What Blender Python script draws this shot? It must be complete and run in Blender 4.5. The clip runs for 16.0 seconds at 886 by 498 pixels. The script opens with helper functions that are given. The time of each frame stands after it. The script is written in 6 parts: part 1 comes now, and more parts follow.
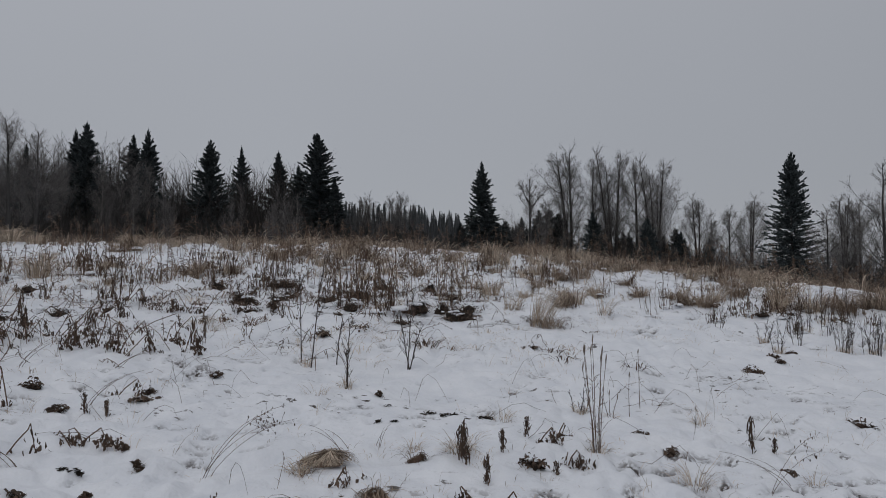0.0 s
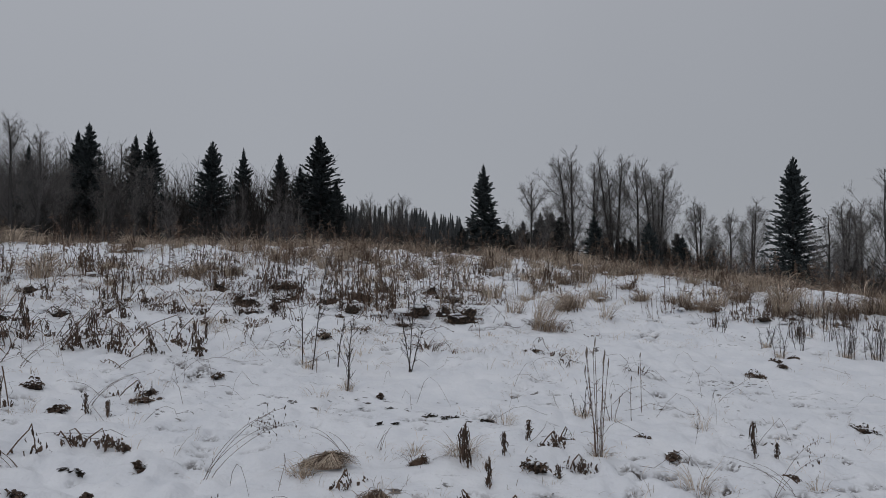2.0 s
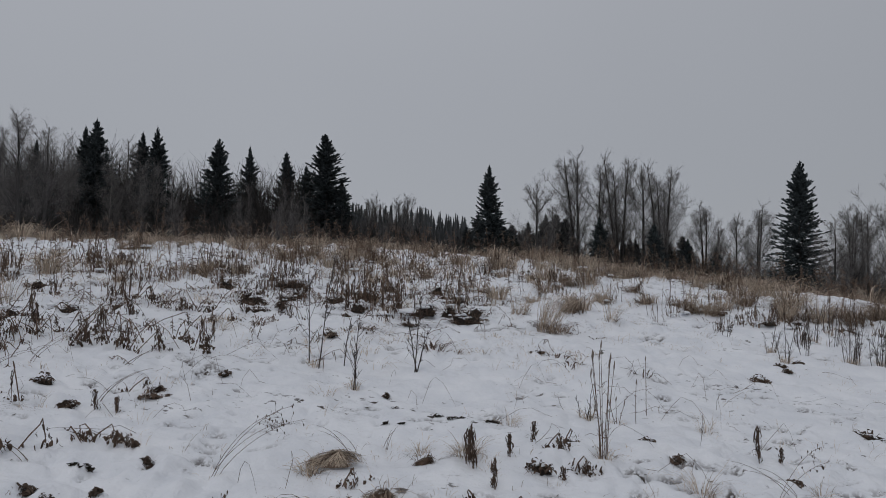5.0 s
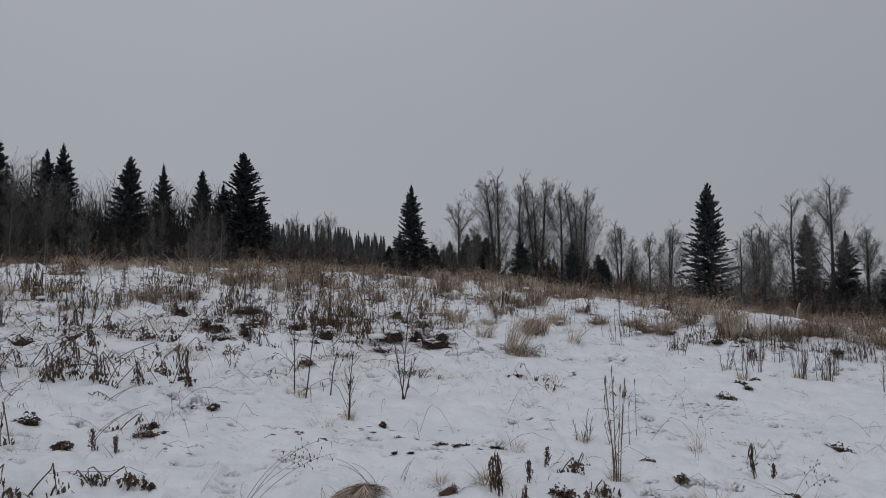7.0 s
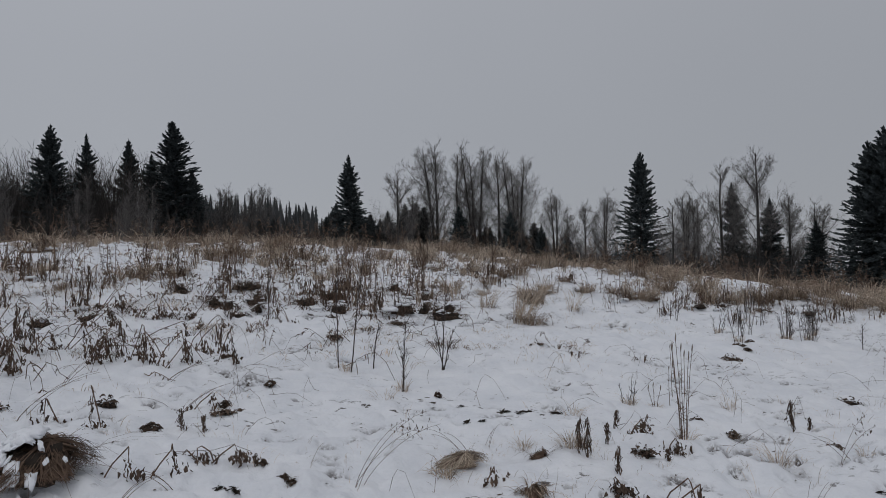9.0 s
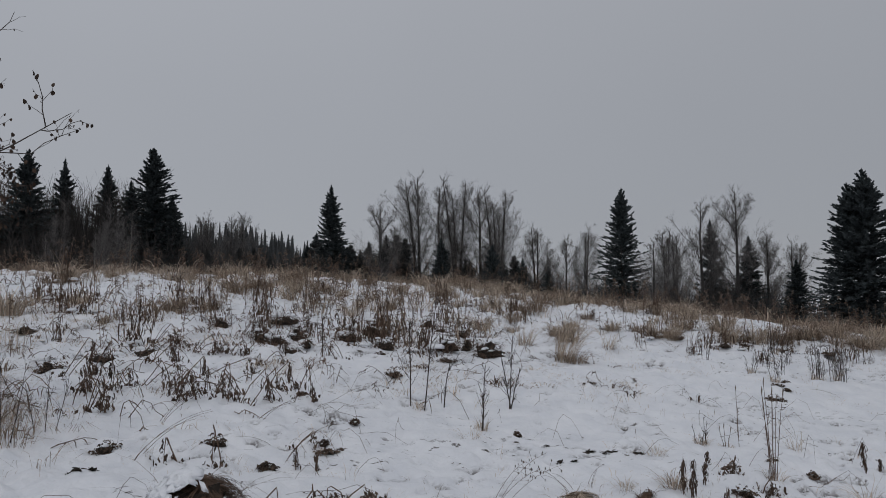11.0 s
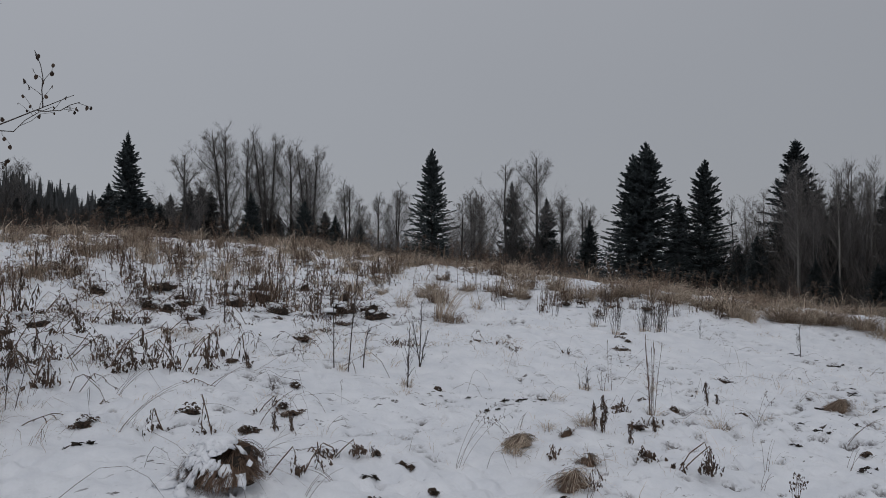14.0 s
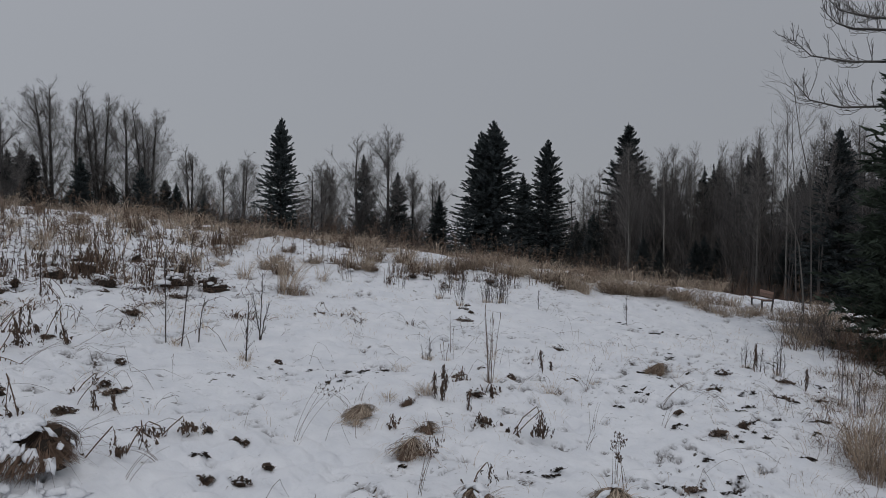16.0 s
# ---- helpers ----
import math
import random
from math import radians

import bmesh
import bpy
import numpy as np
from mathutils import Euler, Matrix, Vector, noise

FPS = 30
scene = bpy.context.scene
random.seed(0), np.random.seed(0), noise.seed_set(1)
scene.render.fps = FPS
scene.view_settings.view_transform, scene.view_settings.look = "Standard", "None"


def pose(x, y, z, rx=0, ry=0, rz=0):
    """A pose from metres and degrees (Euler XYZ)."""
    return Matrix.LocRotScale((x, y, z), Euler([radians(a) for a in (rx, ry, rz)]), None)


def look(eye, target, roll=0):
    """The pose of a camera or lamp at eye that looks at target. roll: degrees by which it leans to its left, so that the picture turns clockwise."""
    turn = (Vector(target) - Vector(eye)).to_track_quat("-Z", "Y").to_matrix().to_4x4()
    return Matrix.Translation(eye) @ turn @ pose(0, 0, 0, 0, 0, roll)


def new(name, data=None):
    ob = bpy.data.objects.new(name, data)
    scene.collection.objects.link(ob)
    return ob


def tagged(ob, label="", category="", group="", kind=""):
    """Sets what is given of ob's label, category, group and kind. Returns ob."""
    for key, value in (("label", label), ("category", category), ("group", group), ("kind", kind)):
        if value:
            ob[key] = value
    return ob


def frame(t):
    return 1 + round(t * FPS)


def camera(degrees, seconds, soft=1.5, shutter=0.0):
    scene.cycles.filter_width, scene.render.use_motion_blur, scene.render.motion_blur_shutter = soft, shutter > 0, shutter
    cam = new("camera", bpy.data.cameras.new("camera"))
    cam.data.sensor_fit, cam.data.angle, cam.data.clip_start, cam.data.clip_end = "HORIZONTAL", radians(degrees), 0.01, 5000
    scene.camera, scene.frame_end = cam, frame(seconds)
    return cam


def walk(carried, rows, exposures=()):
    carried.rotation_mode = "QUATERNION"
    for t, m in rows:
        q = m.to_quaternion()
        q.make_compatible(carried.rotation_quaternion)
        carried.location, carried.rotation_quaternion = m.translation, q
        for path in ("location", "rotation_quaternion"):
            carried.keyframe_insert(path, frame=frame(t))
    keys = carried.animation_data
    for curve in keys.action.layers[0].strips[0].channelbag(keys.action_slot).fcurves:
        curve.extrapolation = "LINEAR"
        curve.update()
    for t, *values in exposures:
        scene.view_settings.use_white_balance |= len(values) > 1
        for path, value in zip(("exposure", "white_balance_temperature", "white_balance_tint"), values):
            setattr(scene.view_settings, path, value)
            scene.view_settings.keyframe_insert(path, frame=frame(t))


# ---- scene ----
cam = camera(62.7, 16.0, soft=0.9)
PATH = [
    (0, (0.000, -0.000, 1.700), (-0.000, 1.999, 1.775), -0.52),
    (0.5, (-0.002, 0.002, 1.698), (0.006, 2.001, 1.768), -0.39),
    (1, (-0.003, 0.004, 1.698), (0.013, 2.003, 1.763), -0.36),
    (1.5, (-0.008, 0.016, 1.695), (-0.001, 2.015, 1.767), -0.31),
    (2, (-0.014, 0.009, 1.696), (-0.017, 2.007, 1.779), -0.17),
    (2.5, (-0.019, -0.002, 1.699), (-0.031, 1.995, 1.792), -0.06),
    (3, (-0.018, -0.005, 1.699), (-0.032, 1.993, 1.786), 0.12),
    (5.5, (-0.071, -0.041, 1.713), (-0.082, 1.957, 1.793), 0.71),
    (6, (-0.371, 0.059, 1.718), (-0.126, 2.043, 1.778), 2.49),
    (6.5, (-0.581, 0.011, 1.742), (-0.309, 1.991, 1.811), 1.54),
    (7, (-0.982, -0.083, 1.808), (-0.768, 1.901, 1.943), -0.17),
    (7.5, (-1.352, -0.125, 1.835), (-0.972, 1.834, 1.972), 0.06),
    (8, (-1.716, -0.197, 1.857), (-1.307, 1.758, 1.967), -1.97),
    (8.5, (-2.131, -0.121, 1.869), (-1.611, 1.809, 1.953), -0.69),
    (9, (-2.464, -0.113, 1.889), (-2.057, 1.844, 1.937), -1.18),
    (9.5, (-2.858, -0.087, 1.927), (-2.402, 1.859, 1.977), 0.91),
    (10, (-3.187, -0.030, 1.957), (-2.724, 1.914, 2.034), -0.34),
    (12.5, (-4.862, -0.251, 2.181), (-4.323, 1.669, 2.336), 0.83),
    (13, (-5.202, -0.300, 2.215), (-4.594, 1.601, 2.340), 0.03),
    (13.5, (-5.548, -0.309, 2.237), (-4.824, 1.553, 2.311), -0.84),
    (14, (-5.728, -0.350, 2.278), (-4.740, 1.389, 2.282), -0.25),
    (14.5, (-5.705, -0.320, 2.286), (-4.633, 1.368, 2.268), -0.48),
    (15, (-5.696, -0.340, 2.279), (-4.591, 1.327, 2.250), 0.61),
    (15.5, (-5.641, -0.342, 2.255), (-4.458, 1.270, 2.210), -0.10),
    (16, (-5.586, -0.321, 2.231), (-4.268, 1.181, 2.165), 0.63),
]
walk(cam, [(t, look(eye, target, roll)) for t, eye, target, roll in PATH])

# ---- overcast sky and a broad, weak sun ----
SUN_UP, SUN_ROUND = 55, 200
world = bpy.data.worlds.new("overcast_sky")
scene.world = world
world.use_nodes = True
wn, wl = world.node_tree.nodes, world.node_tree.links
wn.clear()
w_out = wn.new("ShaderNodeOutputWorld")
w_bg = wn.new("ShaderNodeBackground")
w_sky = wn.new("ShaderNodeTexSky")
w_sky.sky_type, w_sky.sun_disc = "NISHITA", False
w_sky.sun_elevation, w_sky.sun_rotation = radians(SUN_UP), radians(SUN_ROUND)
w_co = wn.new("ShaderNodeTexCoord")
w_sep = wn.new("ShaderNodeSeparateXYZ")
w_up = wn.new("ShaderNodeMapRange")
w_up.interpolation_type = "SMOOTHSTEP"
w_up.inputs["From Min"].default_value, w_up.inputs["From Max"].default_value = 0.1, 1.0
w_up.inputs["To Min"].default_value, w_up.inputs["To Max"].default_value = 1.0, 1.34
w_side = wn.new("ShaderNodeMapRange")
w_side.inputs["From Min"].default_value, w_side.inputs["From Max"].default_value = -0.2, 0.9
w_side.inputs["To Min"].default_value, w_side.inputs["To Max"].default_value = 1.0, 0.84
w_cloud = wn.new("ShaderNodeTexNoise")
w_cloud.inputs["Scale"].default_value, w_cloud.inputs["Detail"].default_value = 1.6, 3
w_soft = wn.new("ShaderNodeMapRange")
w_soft.inputs["To Min"].default_value, w_soft.inputs["To Max"].default_value = 0.95, 1.05
w_m1, w_m2 = wn.new("ShaderNodeMath"), wn.new("ShaderNodeMath")
w_m1.operation = w_m2.operation = "MULTIPLY"
w_grey = wn.new("ShaderNodeVectorMath")
w_grey.operation = "SCALE"
w_grey.inputs[0].default_value = (0.359, 0.374, 0.408)
w_thin = wn.new("ShaderNodeVectorMath")
w_thin.operation = "SCALE"
w_thin.inputs["Scale"].default_value = 0.05
w_mix = wn.new("ShaderNodeMix")
w_mix.data_type = "RGBA"
w_mix.inputs["Factor"].default_value = 0.93
wl.new(w_co.outputs["Generated"], w_sep.inputs[0])
wl.new(w_co.outputs["Generated"], w_cloud.inputs["Vector"])
wl.new(w_sep.outputs["Z"], w_up.inputs["Value"])
wl.new(w_sep.outputs["X"], w_side.inputs["Value"])
wl.new(w_cloud.outputs["Fac"], w_soft.inputs["Value"])
wl.new(w_up.outputs[0], w_m1.inputs[0])
wl.new(w_side.outputs[0], w_m1.inputs[1])
wl.new(w_m1.outputs[0], w_m2.inputs[0])
wl.new(w_soft.outputs[0], w_m2.inputs[1])
wl.new(w_m2.outputs[0], w_grey.inputs["Scale"])
wl.new(w_sky.outputs[0], w_thin.inputs[0])
wl.new(w_thin.outputs[0], w_mix.inputs["A"])
wl.new(w_grey.outputs[0], w_mix.inputs["B"])
wl.new(w_mix.outputs["Result"], w_bg.inputs["Color"])
wl.new(w_bg.outputs[0], w_out.inputs[0])

sun = new("sun", bpy.data.lights.new("sun", "SUN"))
sun.data.energy, sun.data.angle, sun.data.color = 0.38, radians(25), (1.0, 0.97, 0.93)
sun.matrix_world = pose(0, 0, 60, 90 - SUN_UP, 0, 180 - SUN_ROUND)


# ---- materials ----
def surface(name, dark, light, scale, rough=0.85, bump=0.3, fine=60.0, island=0.0, random_ob=0.0, stretch=(1, 1, 1)):
    """Two tones laid by coarse and fine noise, with relief; island and random_ob vary the brightness piece by piece."""
    m = bpy.data.materials.new(name)
    m.use_nodes = True
    n, l = m.node_tree.nodes, m.node_tree.links
    b = n["Principled BSDF"]
    b.inputs["Roughness"].default_value = rough
    b.inputs["Specular IOR Level"].default_value = 0.25
    co, mp = n.new("ShaderNodeTexCoord"), n.new("ShaderNodeMapping")
    mp.inputs["Scale"].default_value = stretch
    l.new(co.outputs["Object"], mp.inputs["Vector"])
    big, small = n.new("ShaderNodeTexNoise"), n.new("ShaderNodeTexNoise")
    big.inputs["Scale"].default_value, big.inputs["Detail"].default_value = scale, 4
    small.inputs["Scale"].default_value, small.inputs["Detail"].default_value = fine, 3
    l.new(mp.outputs[0], big.inputs["Vector"])
    l.new(mp.outputs[0], small.inputs["Vector"])
    both = n.new("ShaderNodeMath")
    both.operation = "MULTIPLY_ADD"
    both.inputs[1].default_value = 0.4
    l.new(small.outputs["Fac"], both.inputs[0])
    spread = n.new("ShaderNodeMapRange")
    spread.inputs["From Min"].default_value, spread.inputs["From Max"].default_value = 0.3, 0.7
    spread.inputs["To Max"].default_value = 0.8
    l.new(big.outputs["Fac"], spread.inputs["Value"])
    l.new(spread.outputs[0], both.inputs[2])
    mix = n.new("ShaderNodeMix")
    mix.data_type = "RGBA"
    mix.inputs["A"].default_value, mix.inputs["B"].default_value = (*dark, 1), (*light, 1)
    l.new(both.outputs[0], mix.inputs["Factor"])
    last = mix.outputs["Result"]
    for amount, node, out in ((island, "ShaderNodeNewGeometry", "Random Per Island"), (random_ob, "ShaderNodeObjectInfo", "Random")):
        if amount:
            src = n.new(node)
            vary = n.new("ShaderNodeMapRange")
            vary.inputs["To Min"].default_value, vary.inputs["To Max"].default_value = 1 - amount, 1 + amount
            l.new(src.outputs[out], vary.inputs["Value"])
            hsv = n.new("ShaderNodeHueSaturation")
            l.new(vary.outputs[0], hsv.inputs["Value"])
            l.new(last, hsv.inputs["Color"])
            last = hsv.outputs["Color"]
    l.new(last, b.inputs["Base Color"])
    if bump:
        bp = n.new("ShaderNodeBump")
        bp.inputs["Strength"].default_value, bp.inputs["Distance"].default_value = bump, 0.02
        l.new(small.outputs["Fac"], bp.inputs["Height"])
        l.new(bp.outputs[0], b.inputs["Normal"])
    return m


def snow_ground():
    """Snow with crumbs of soil and flattened dead grass where it lies thin; shade of pits and prints is painted in."""
    m = surface("snow_field", (0.72, 0.74, 0.785), (0.86, 0.87, 0.90), 2.6, 0.7, 0.9, 22)
    n, l = m.node_tree.nodes, m.node_tree.links
    b = n["Principled BSDF"]
    snow = b.inputs["Base Color"].links[0].from_socket
    co = n.new("ShaderNodeTexCoord")

    def bare(scale, low, high, stretch):
        mp, nz, mr = n.new("ShaderNodeMapping"), n.new("ShaderNodeTexNoise"), n.new("ShaderNodeMapRange")
        mp.inputs["Scale"].default_value = stretch
        nz.inputs["Scale"].default_value, nz.inputs["Detail"].default_value, nz.inputs["Roughness"].default_value = scale, 5, 0.6
        mr.inputs["From Min"].default_value, mr.inputs["From Max"].default_value = low, high
        l.new(co.outputs["Object"], mp.inputs["Vector"])
        l.new(mp.outputs[0], nz.inputs["Vector"])
        l.new(nz.outputs["Fac"], mr.inputs["Value"])
        return mr.outputs[0]

    crumbs, areas, thin = bare(9, 0.615, 0.645, (0.7, 1.5, 1)), bare(0.8, 0.52, 0.62, (1, 1, 1)), bare(2.2, 0.62, 0.72, (0.6, 1.6, 1))
    both, most = n.new("ShaderNodeMath"), n.new("ShaderNodeMath")
    both.operation, most.operation = "MULTIPLY", "MAXIMUM"
    l.new(crumbs, both.inputs[0])
    l.new(areas, both.inputs[1])
    weak = n.new("ShaderNodeMath")
    weak.operation, weak.inputs[1].default_value = "MULTIPLY", 0.08
    l.new(thin, weak.inputs[0])
    l.new(both.outputs[0], most.inputs[0])
    l.new(weak.outputs[0], most.inputs[1])
    # mesh mask: litter showing through, plus shade painted into pits and prints
    litter_and_shade, grain, broken, all_darkened = n.new("ShaderNodeAttribute"), n.new("ShaderNodeTexNoise"), n.new("ShaderNodeMath"), n.new("ShaderNodeMath")
    litter_and_shade.attribute_name = "bare"
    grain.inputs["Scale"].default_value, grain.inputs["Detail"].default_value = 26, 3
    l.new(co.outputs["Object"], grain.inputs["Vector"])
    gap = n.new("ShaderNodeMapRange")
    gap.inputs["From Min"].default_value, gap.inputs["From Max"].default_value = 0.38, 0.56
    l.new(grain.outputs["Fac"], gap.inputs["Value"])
    broken.operation, all_darkened.operation = "MULTIPLY", "MAXIMUM"
    l.new(litter_and_shade.outputs["Fac"], broken.inputs[0])
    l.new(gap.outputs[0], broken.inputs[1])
    l.new(broken.outputs[0], all_darkened.inputs[0])
    l.new(most.outputs[0], all_darkened.inputs[1])
    most = all_darkened
    mix = n.new("ShaderNodeMix")
    mix.data_type = "RGBA"
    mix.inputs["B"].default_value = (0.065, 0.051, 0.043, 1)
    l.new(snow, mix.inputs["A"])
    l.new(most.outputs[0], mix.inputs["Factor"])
    l.new(mix.outputs["Result"], b.inputs["Base Color"])
    return m


SNOW_GROUND = snow_ground()
SNOW = surface("fresh_snow", (0.80, 0.82, 0.86), (0.88, 0.89, 0.92), 6, 0.7, 0.6, 40)
NEEDLES = surface("spruce_needles", (0.029, 0.037, 0.039), (0.070, 0.082, 0.083), 0.9, 0.75, 0, island=0.35, random_ob=0.15)
def snowy_needles():
    """Needles with snow lying here and there on what faces up."""
    m = surface("snow_flecked_needles", (0.036, 0.039, 0.036), (0.078, 0.082, 0.074), 0.9, 0.75, 0, island=0.35)
    n, l = m.node_tree.nodes, m.node_tree.links
    b = n["Principled BSDF"]
    under = b.inputs["Base Color"].links[0].from_socket
    geo, sep, up = n.new("ShaderNodeNewGeometry"), n.new("ShaderNodeSeparateXYZ"), n.new("ShaderNodeMapRange")
    l.new(geo.outputs["Normal"], sep.inputs[0])
    up.inputs["From Min"].default_value, up.inputs["From Max"].default_value = 0.35, 0.7
    l.new(sep.outputs["Z"], up.inputs["Value"])
    co, nz, few, both = n.new("ShaderNodeTexCoord"), n.new("ShaderNodeTexNoise"), n.new("ShaderNodeMapRange"), n.new("ShaderNodeMath")
    nz.inputs["Scale"].default_value = 1.1
    l.new(co.outputs["Object"], nz.inputs["Vector"])
    few.inputs["From Min"].default_value, few.inputs["From Max"].default_value = 0.53, 0.58
    l.new(nz.outputs["Fac"], few.inputs["Value"])
    both.operation = "MULTIPLY"
    l.new(up.outputs[0], both.inputs[0])
    l.new(few.outputs[0], both.inputs[1])
    mix = n.new("ShaderNodeMix")
    mix.data_type = "RGBA"
    mix.inputs["B"].default_value = (0.72, 0.74, 0.78, 1)
    l.new(both.outputs[0], mix.inputs["Factor"])
    l.new(under, mix.inputs["A"])
    l.new(mix.outputs["Result"], b.inputs["Base Color"])
    return m


NEEDLES_SNOWY = snowy_needles()
NEEDLES_NEAR = surface("green_spruce_needles", (0.022, 0.032, 0.025), (0.055, 0.072, 0.050), 1.5, 0.7, 0, island=0.4)
BARK = surface("grey_bark", (0.055, 0.050, 0.047), (0.13, 0.12, 0.115), 2.5, 0.9, 0.6, 30, random_ob=0.2, stretch=(1, 1, 0.25))
PALE_BARK = surface("pale_poplar_bark", (0.11, 0.103, 0.097), (0.25, 0.235, 0.215), 1.8, 0.85, 0.5, 25, random_ob=0.2, stretch=(1, 1, 0.4))
TWIG = surface("bare_twigs", (0.10, 0.093, 0.09), (0.18, 0.167, 0.16), 0.8, 0.9, 0, island=0.35, random_ob=0.15)
BRUSH = surface("brush_twigs", (0.026, 0.023, 0.022), (0.075, 0.068, 0.064), 0.25, 0.9, 0, island=0.45)
GREY_BRUSH = surface("grey_brush_twigs", (0.062, 0.055, 0.052), (0.15, 0.135, 0.125), 0.25, 0.9, 0, island=0.45)
# distant trees, their base colour greyed to hold the air's haze
HAZED_WOOD = surface("far_woods", (0.038, 0.043, 0.045), (0.072, 0.075, 0.077), 0.06, 0.9, 0, island=0.3)
STRAW = surface("dry_straw", (0.29, 0.23, 0.175), (0.56, 0.465, 0.37), 0.7, 0.8, 0, island=0.55)
STRAW_RED = surface("reddish_straw", (0.16, 0.116, 0.086), (0.37, 0.288, 0.218), 1.2, 0.8, 0, island=0.55)
POPLAR_BARK = surface("dark_poplar_bark", (0.034, 0.032, 0.031), (0.085, 0.080, 0.077), 2.5, 0.9, 0.6, 30, random_ob=0.2, stretch=(1, 1, 0.25))
WEED_LEAF = surface("brown_weed_leaves", (0.085, 0.062, 0.048), (0.27, 0.205, 0.155), 3, 0.85, 0.3, 40, island=0.6, random_ob=0.2)
WEED = surface("dead_weed_stem", (0.072, 0.046, 0.034), (0.175, 0.117, 0.084), 1.5, 0.85, 0, island=0.4)
LEAF = surface("shrivelled_leaf", (0.040, 0.028, 0.022), (0.125, 0.086, 0.064), 9, 0.85, 0.4, 60, island=0.3, random_ob=0.25)
DARK_LEAF = surface("withered_dark_leaf", (0.020, 0.014, 0.011), (0.075, 0.050, 0.037), 9, 0.85, 0.4, 60, island=0.5)
HEAD = surface("seed_heads", (0.11, 0.085, 0.07), (0.24, 0.20, 0.165), 30, 0.95, 0.5, 120, island=0.3)
DARK_STEM = surface("dark_sapling_bark", (0.030, 0.024, 0.022), (0.080, 0.064, 0.056), 6, 0.8, 0.3, 60)
# litter taken near black, so the shade of holes is in its colour
SHADED_LITTER = surface("shade_black_litter", (0.017, 0.014, 0.012), (0.050, 0.039, 0.031), 12, 0.95, 0.7, 70)
BENCH_WOOD = surface("brown_bench_wood", (0.17, 0.10, 0.075), (0.30, 0.19, 0.145), 3, 0.6, 0.4, 50, random_ob=0.15, stretch=(1, 6, 6))
BENCH_METAL = surface("dark_bench_metal", (0.035, 0.035, 0.036), (0.07, 0.07, 0.07), 8, 0.5, 0.2)
POST_PAINT = surface("weathered_white_paint", (0.34, 0.33, 0.31), (0.56, 0.55, 0.53), 12, 0.7, 0.4)


# ---- mesh tools ----
def mesh_of(name, verts, quads):
    me = bpy.data.meshes.new(name)
    verts, quads = np.asarray(verts, np.float32).reshape(-1, 3), np.asarray(quads, np.int32).reshape(-1, 4)
    me.vertices.add(len(verts))
    me.vertices.foreach_set("co", verts.ravel())
    me.loops.add(quads.size)
    me.loops.foreach_set("vertex_index", quads.ravel())
    me.polygons.add(len(quads))
    me.polygons.foreach_set("loop_start", np.arange(0, quads.size, 4, dtype=np.int32))
    me.update(calc_edges=True)
    return me


class Heap:
    """Gathers tubes and ribbons into one mesh."""

    def __init__(self):
        self.v, self.q, self.n = [], [], 0

    def add(self, verts, quads):
        self.v.append(verts.reshape(-1, 3))
        self.q.append(quads.reshape(-1, 4) + self.n)
        self.n += len(self.v[-1])
        return self

    def tubes(self, lines, radii, k=3):
        """lines: (count, steps, 3); radii: (count, steps)."""
        lines = np.asarray(lines, float)
        c, s, _ = lines.shape
        if not c:
            return self
        radii = np.broadcast_to(radii, (c, s))
        way = np.gradient(lines, axis=1)
        way /= np.linalg.norm(way, axis=-1, keepdims=True) + 1e-9
        ref = np.where(np.abs(way[:, :1, 2:]) > 0.8, [1.0, 0.2, 0], [0, 0.1, 1.0])
        a = np.cross(way, ref)
        a /= np.linalg.norm(a, axis=-1, keepdims=True) + 1e-9
        b = np.cross(way, a)
        th = np.arange(k) * 2 * np.pi / k
        ring = a[:, :, None] * np.cos(th)[:, None] + b[:, :, None] * np.sin(th)[:, None]
        verts = lines[:, :, None] + ring * radii[:, :, None, None]
        i = np.arange(c * s * k).reshape(c, s, k)
        j = np.roll(i, -1, 2)
        return self.add(verts, np.stack([i[:, :-1], j[:, :-1], j[:, 1:], i[:, 1:]], -1))

    def ribbons(self, lines, widths, side):
        """Flat blades: side is the way across each, (count, 3)."""
        lines = np.asarray(lines, float)
        c, s, _ = lines.shape
        half = np.broadcast_to(widths, (c, s))[..., None] * side[:, None] / 2
        verts = np.stack([lines - half, lines + half], 2)
        i = np.arange(c * s * 2).reshape(c, s, 2)
        return self.add(verts, np.stack([i[:, :-1, 0], i[:, :-1, 1], i[:, 1:, 1], i[:, 1:, 0]], -1))

    def mesh(self, name):
        return mesh_of(name, np.concatenate(self.v), np.concatenate(self.q))


def part(name, data, material, parent=None, label=""):
    ob = new(name, data)
    if not data.materials:
        data.materials.append(material)
    if parent:
        ob.parent = parent
    return tagged(ob, label)


def thing(name, x, y, label, category, group="", turn=0.0, scale=1.0, sink=0.0):
    ob = new(name)
    ob.empty_display_size = 0.1
    ob.matrix_world = pose(x, y, float(ground_z(x, y)) - sink, 0, 0, turn) @ Matrix.Scale(scale, 4)
    return tagged(ob, label, category, group)


def unit(v):
    return v / (np.linalg.norm(v, axis=-1, keepdims=True) + 1e-9)


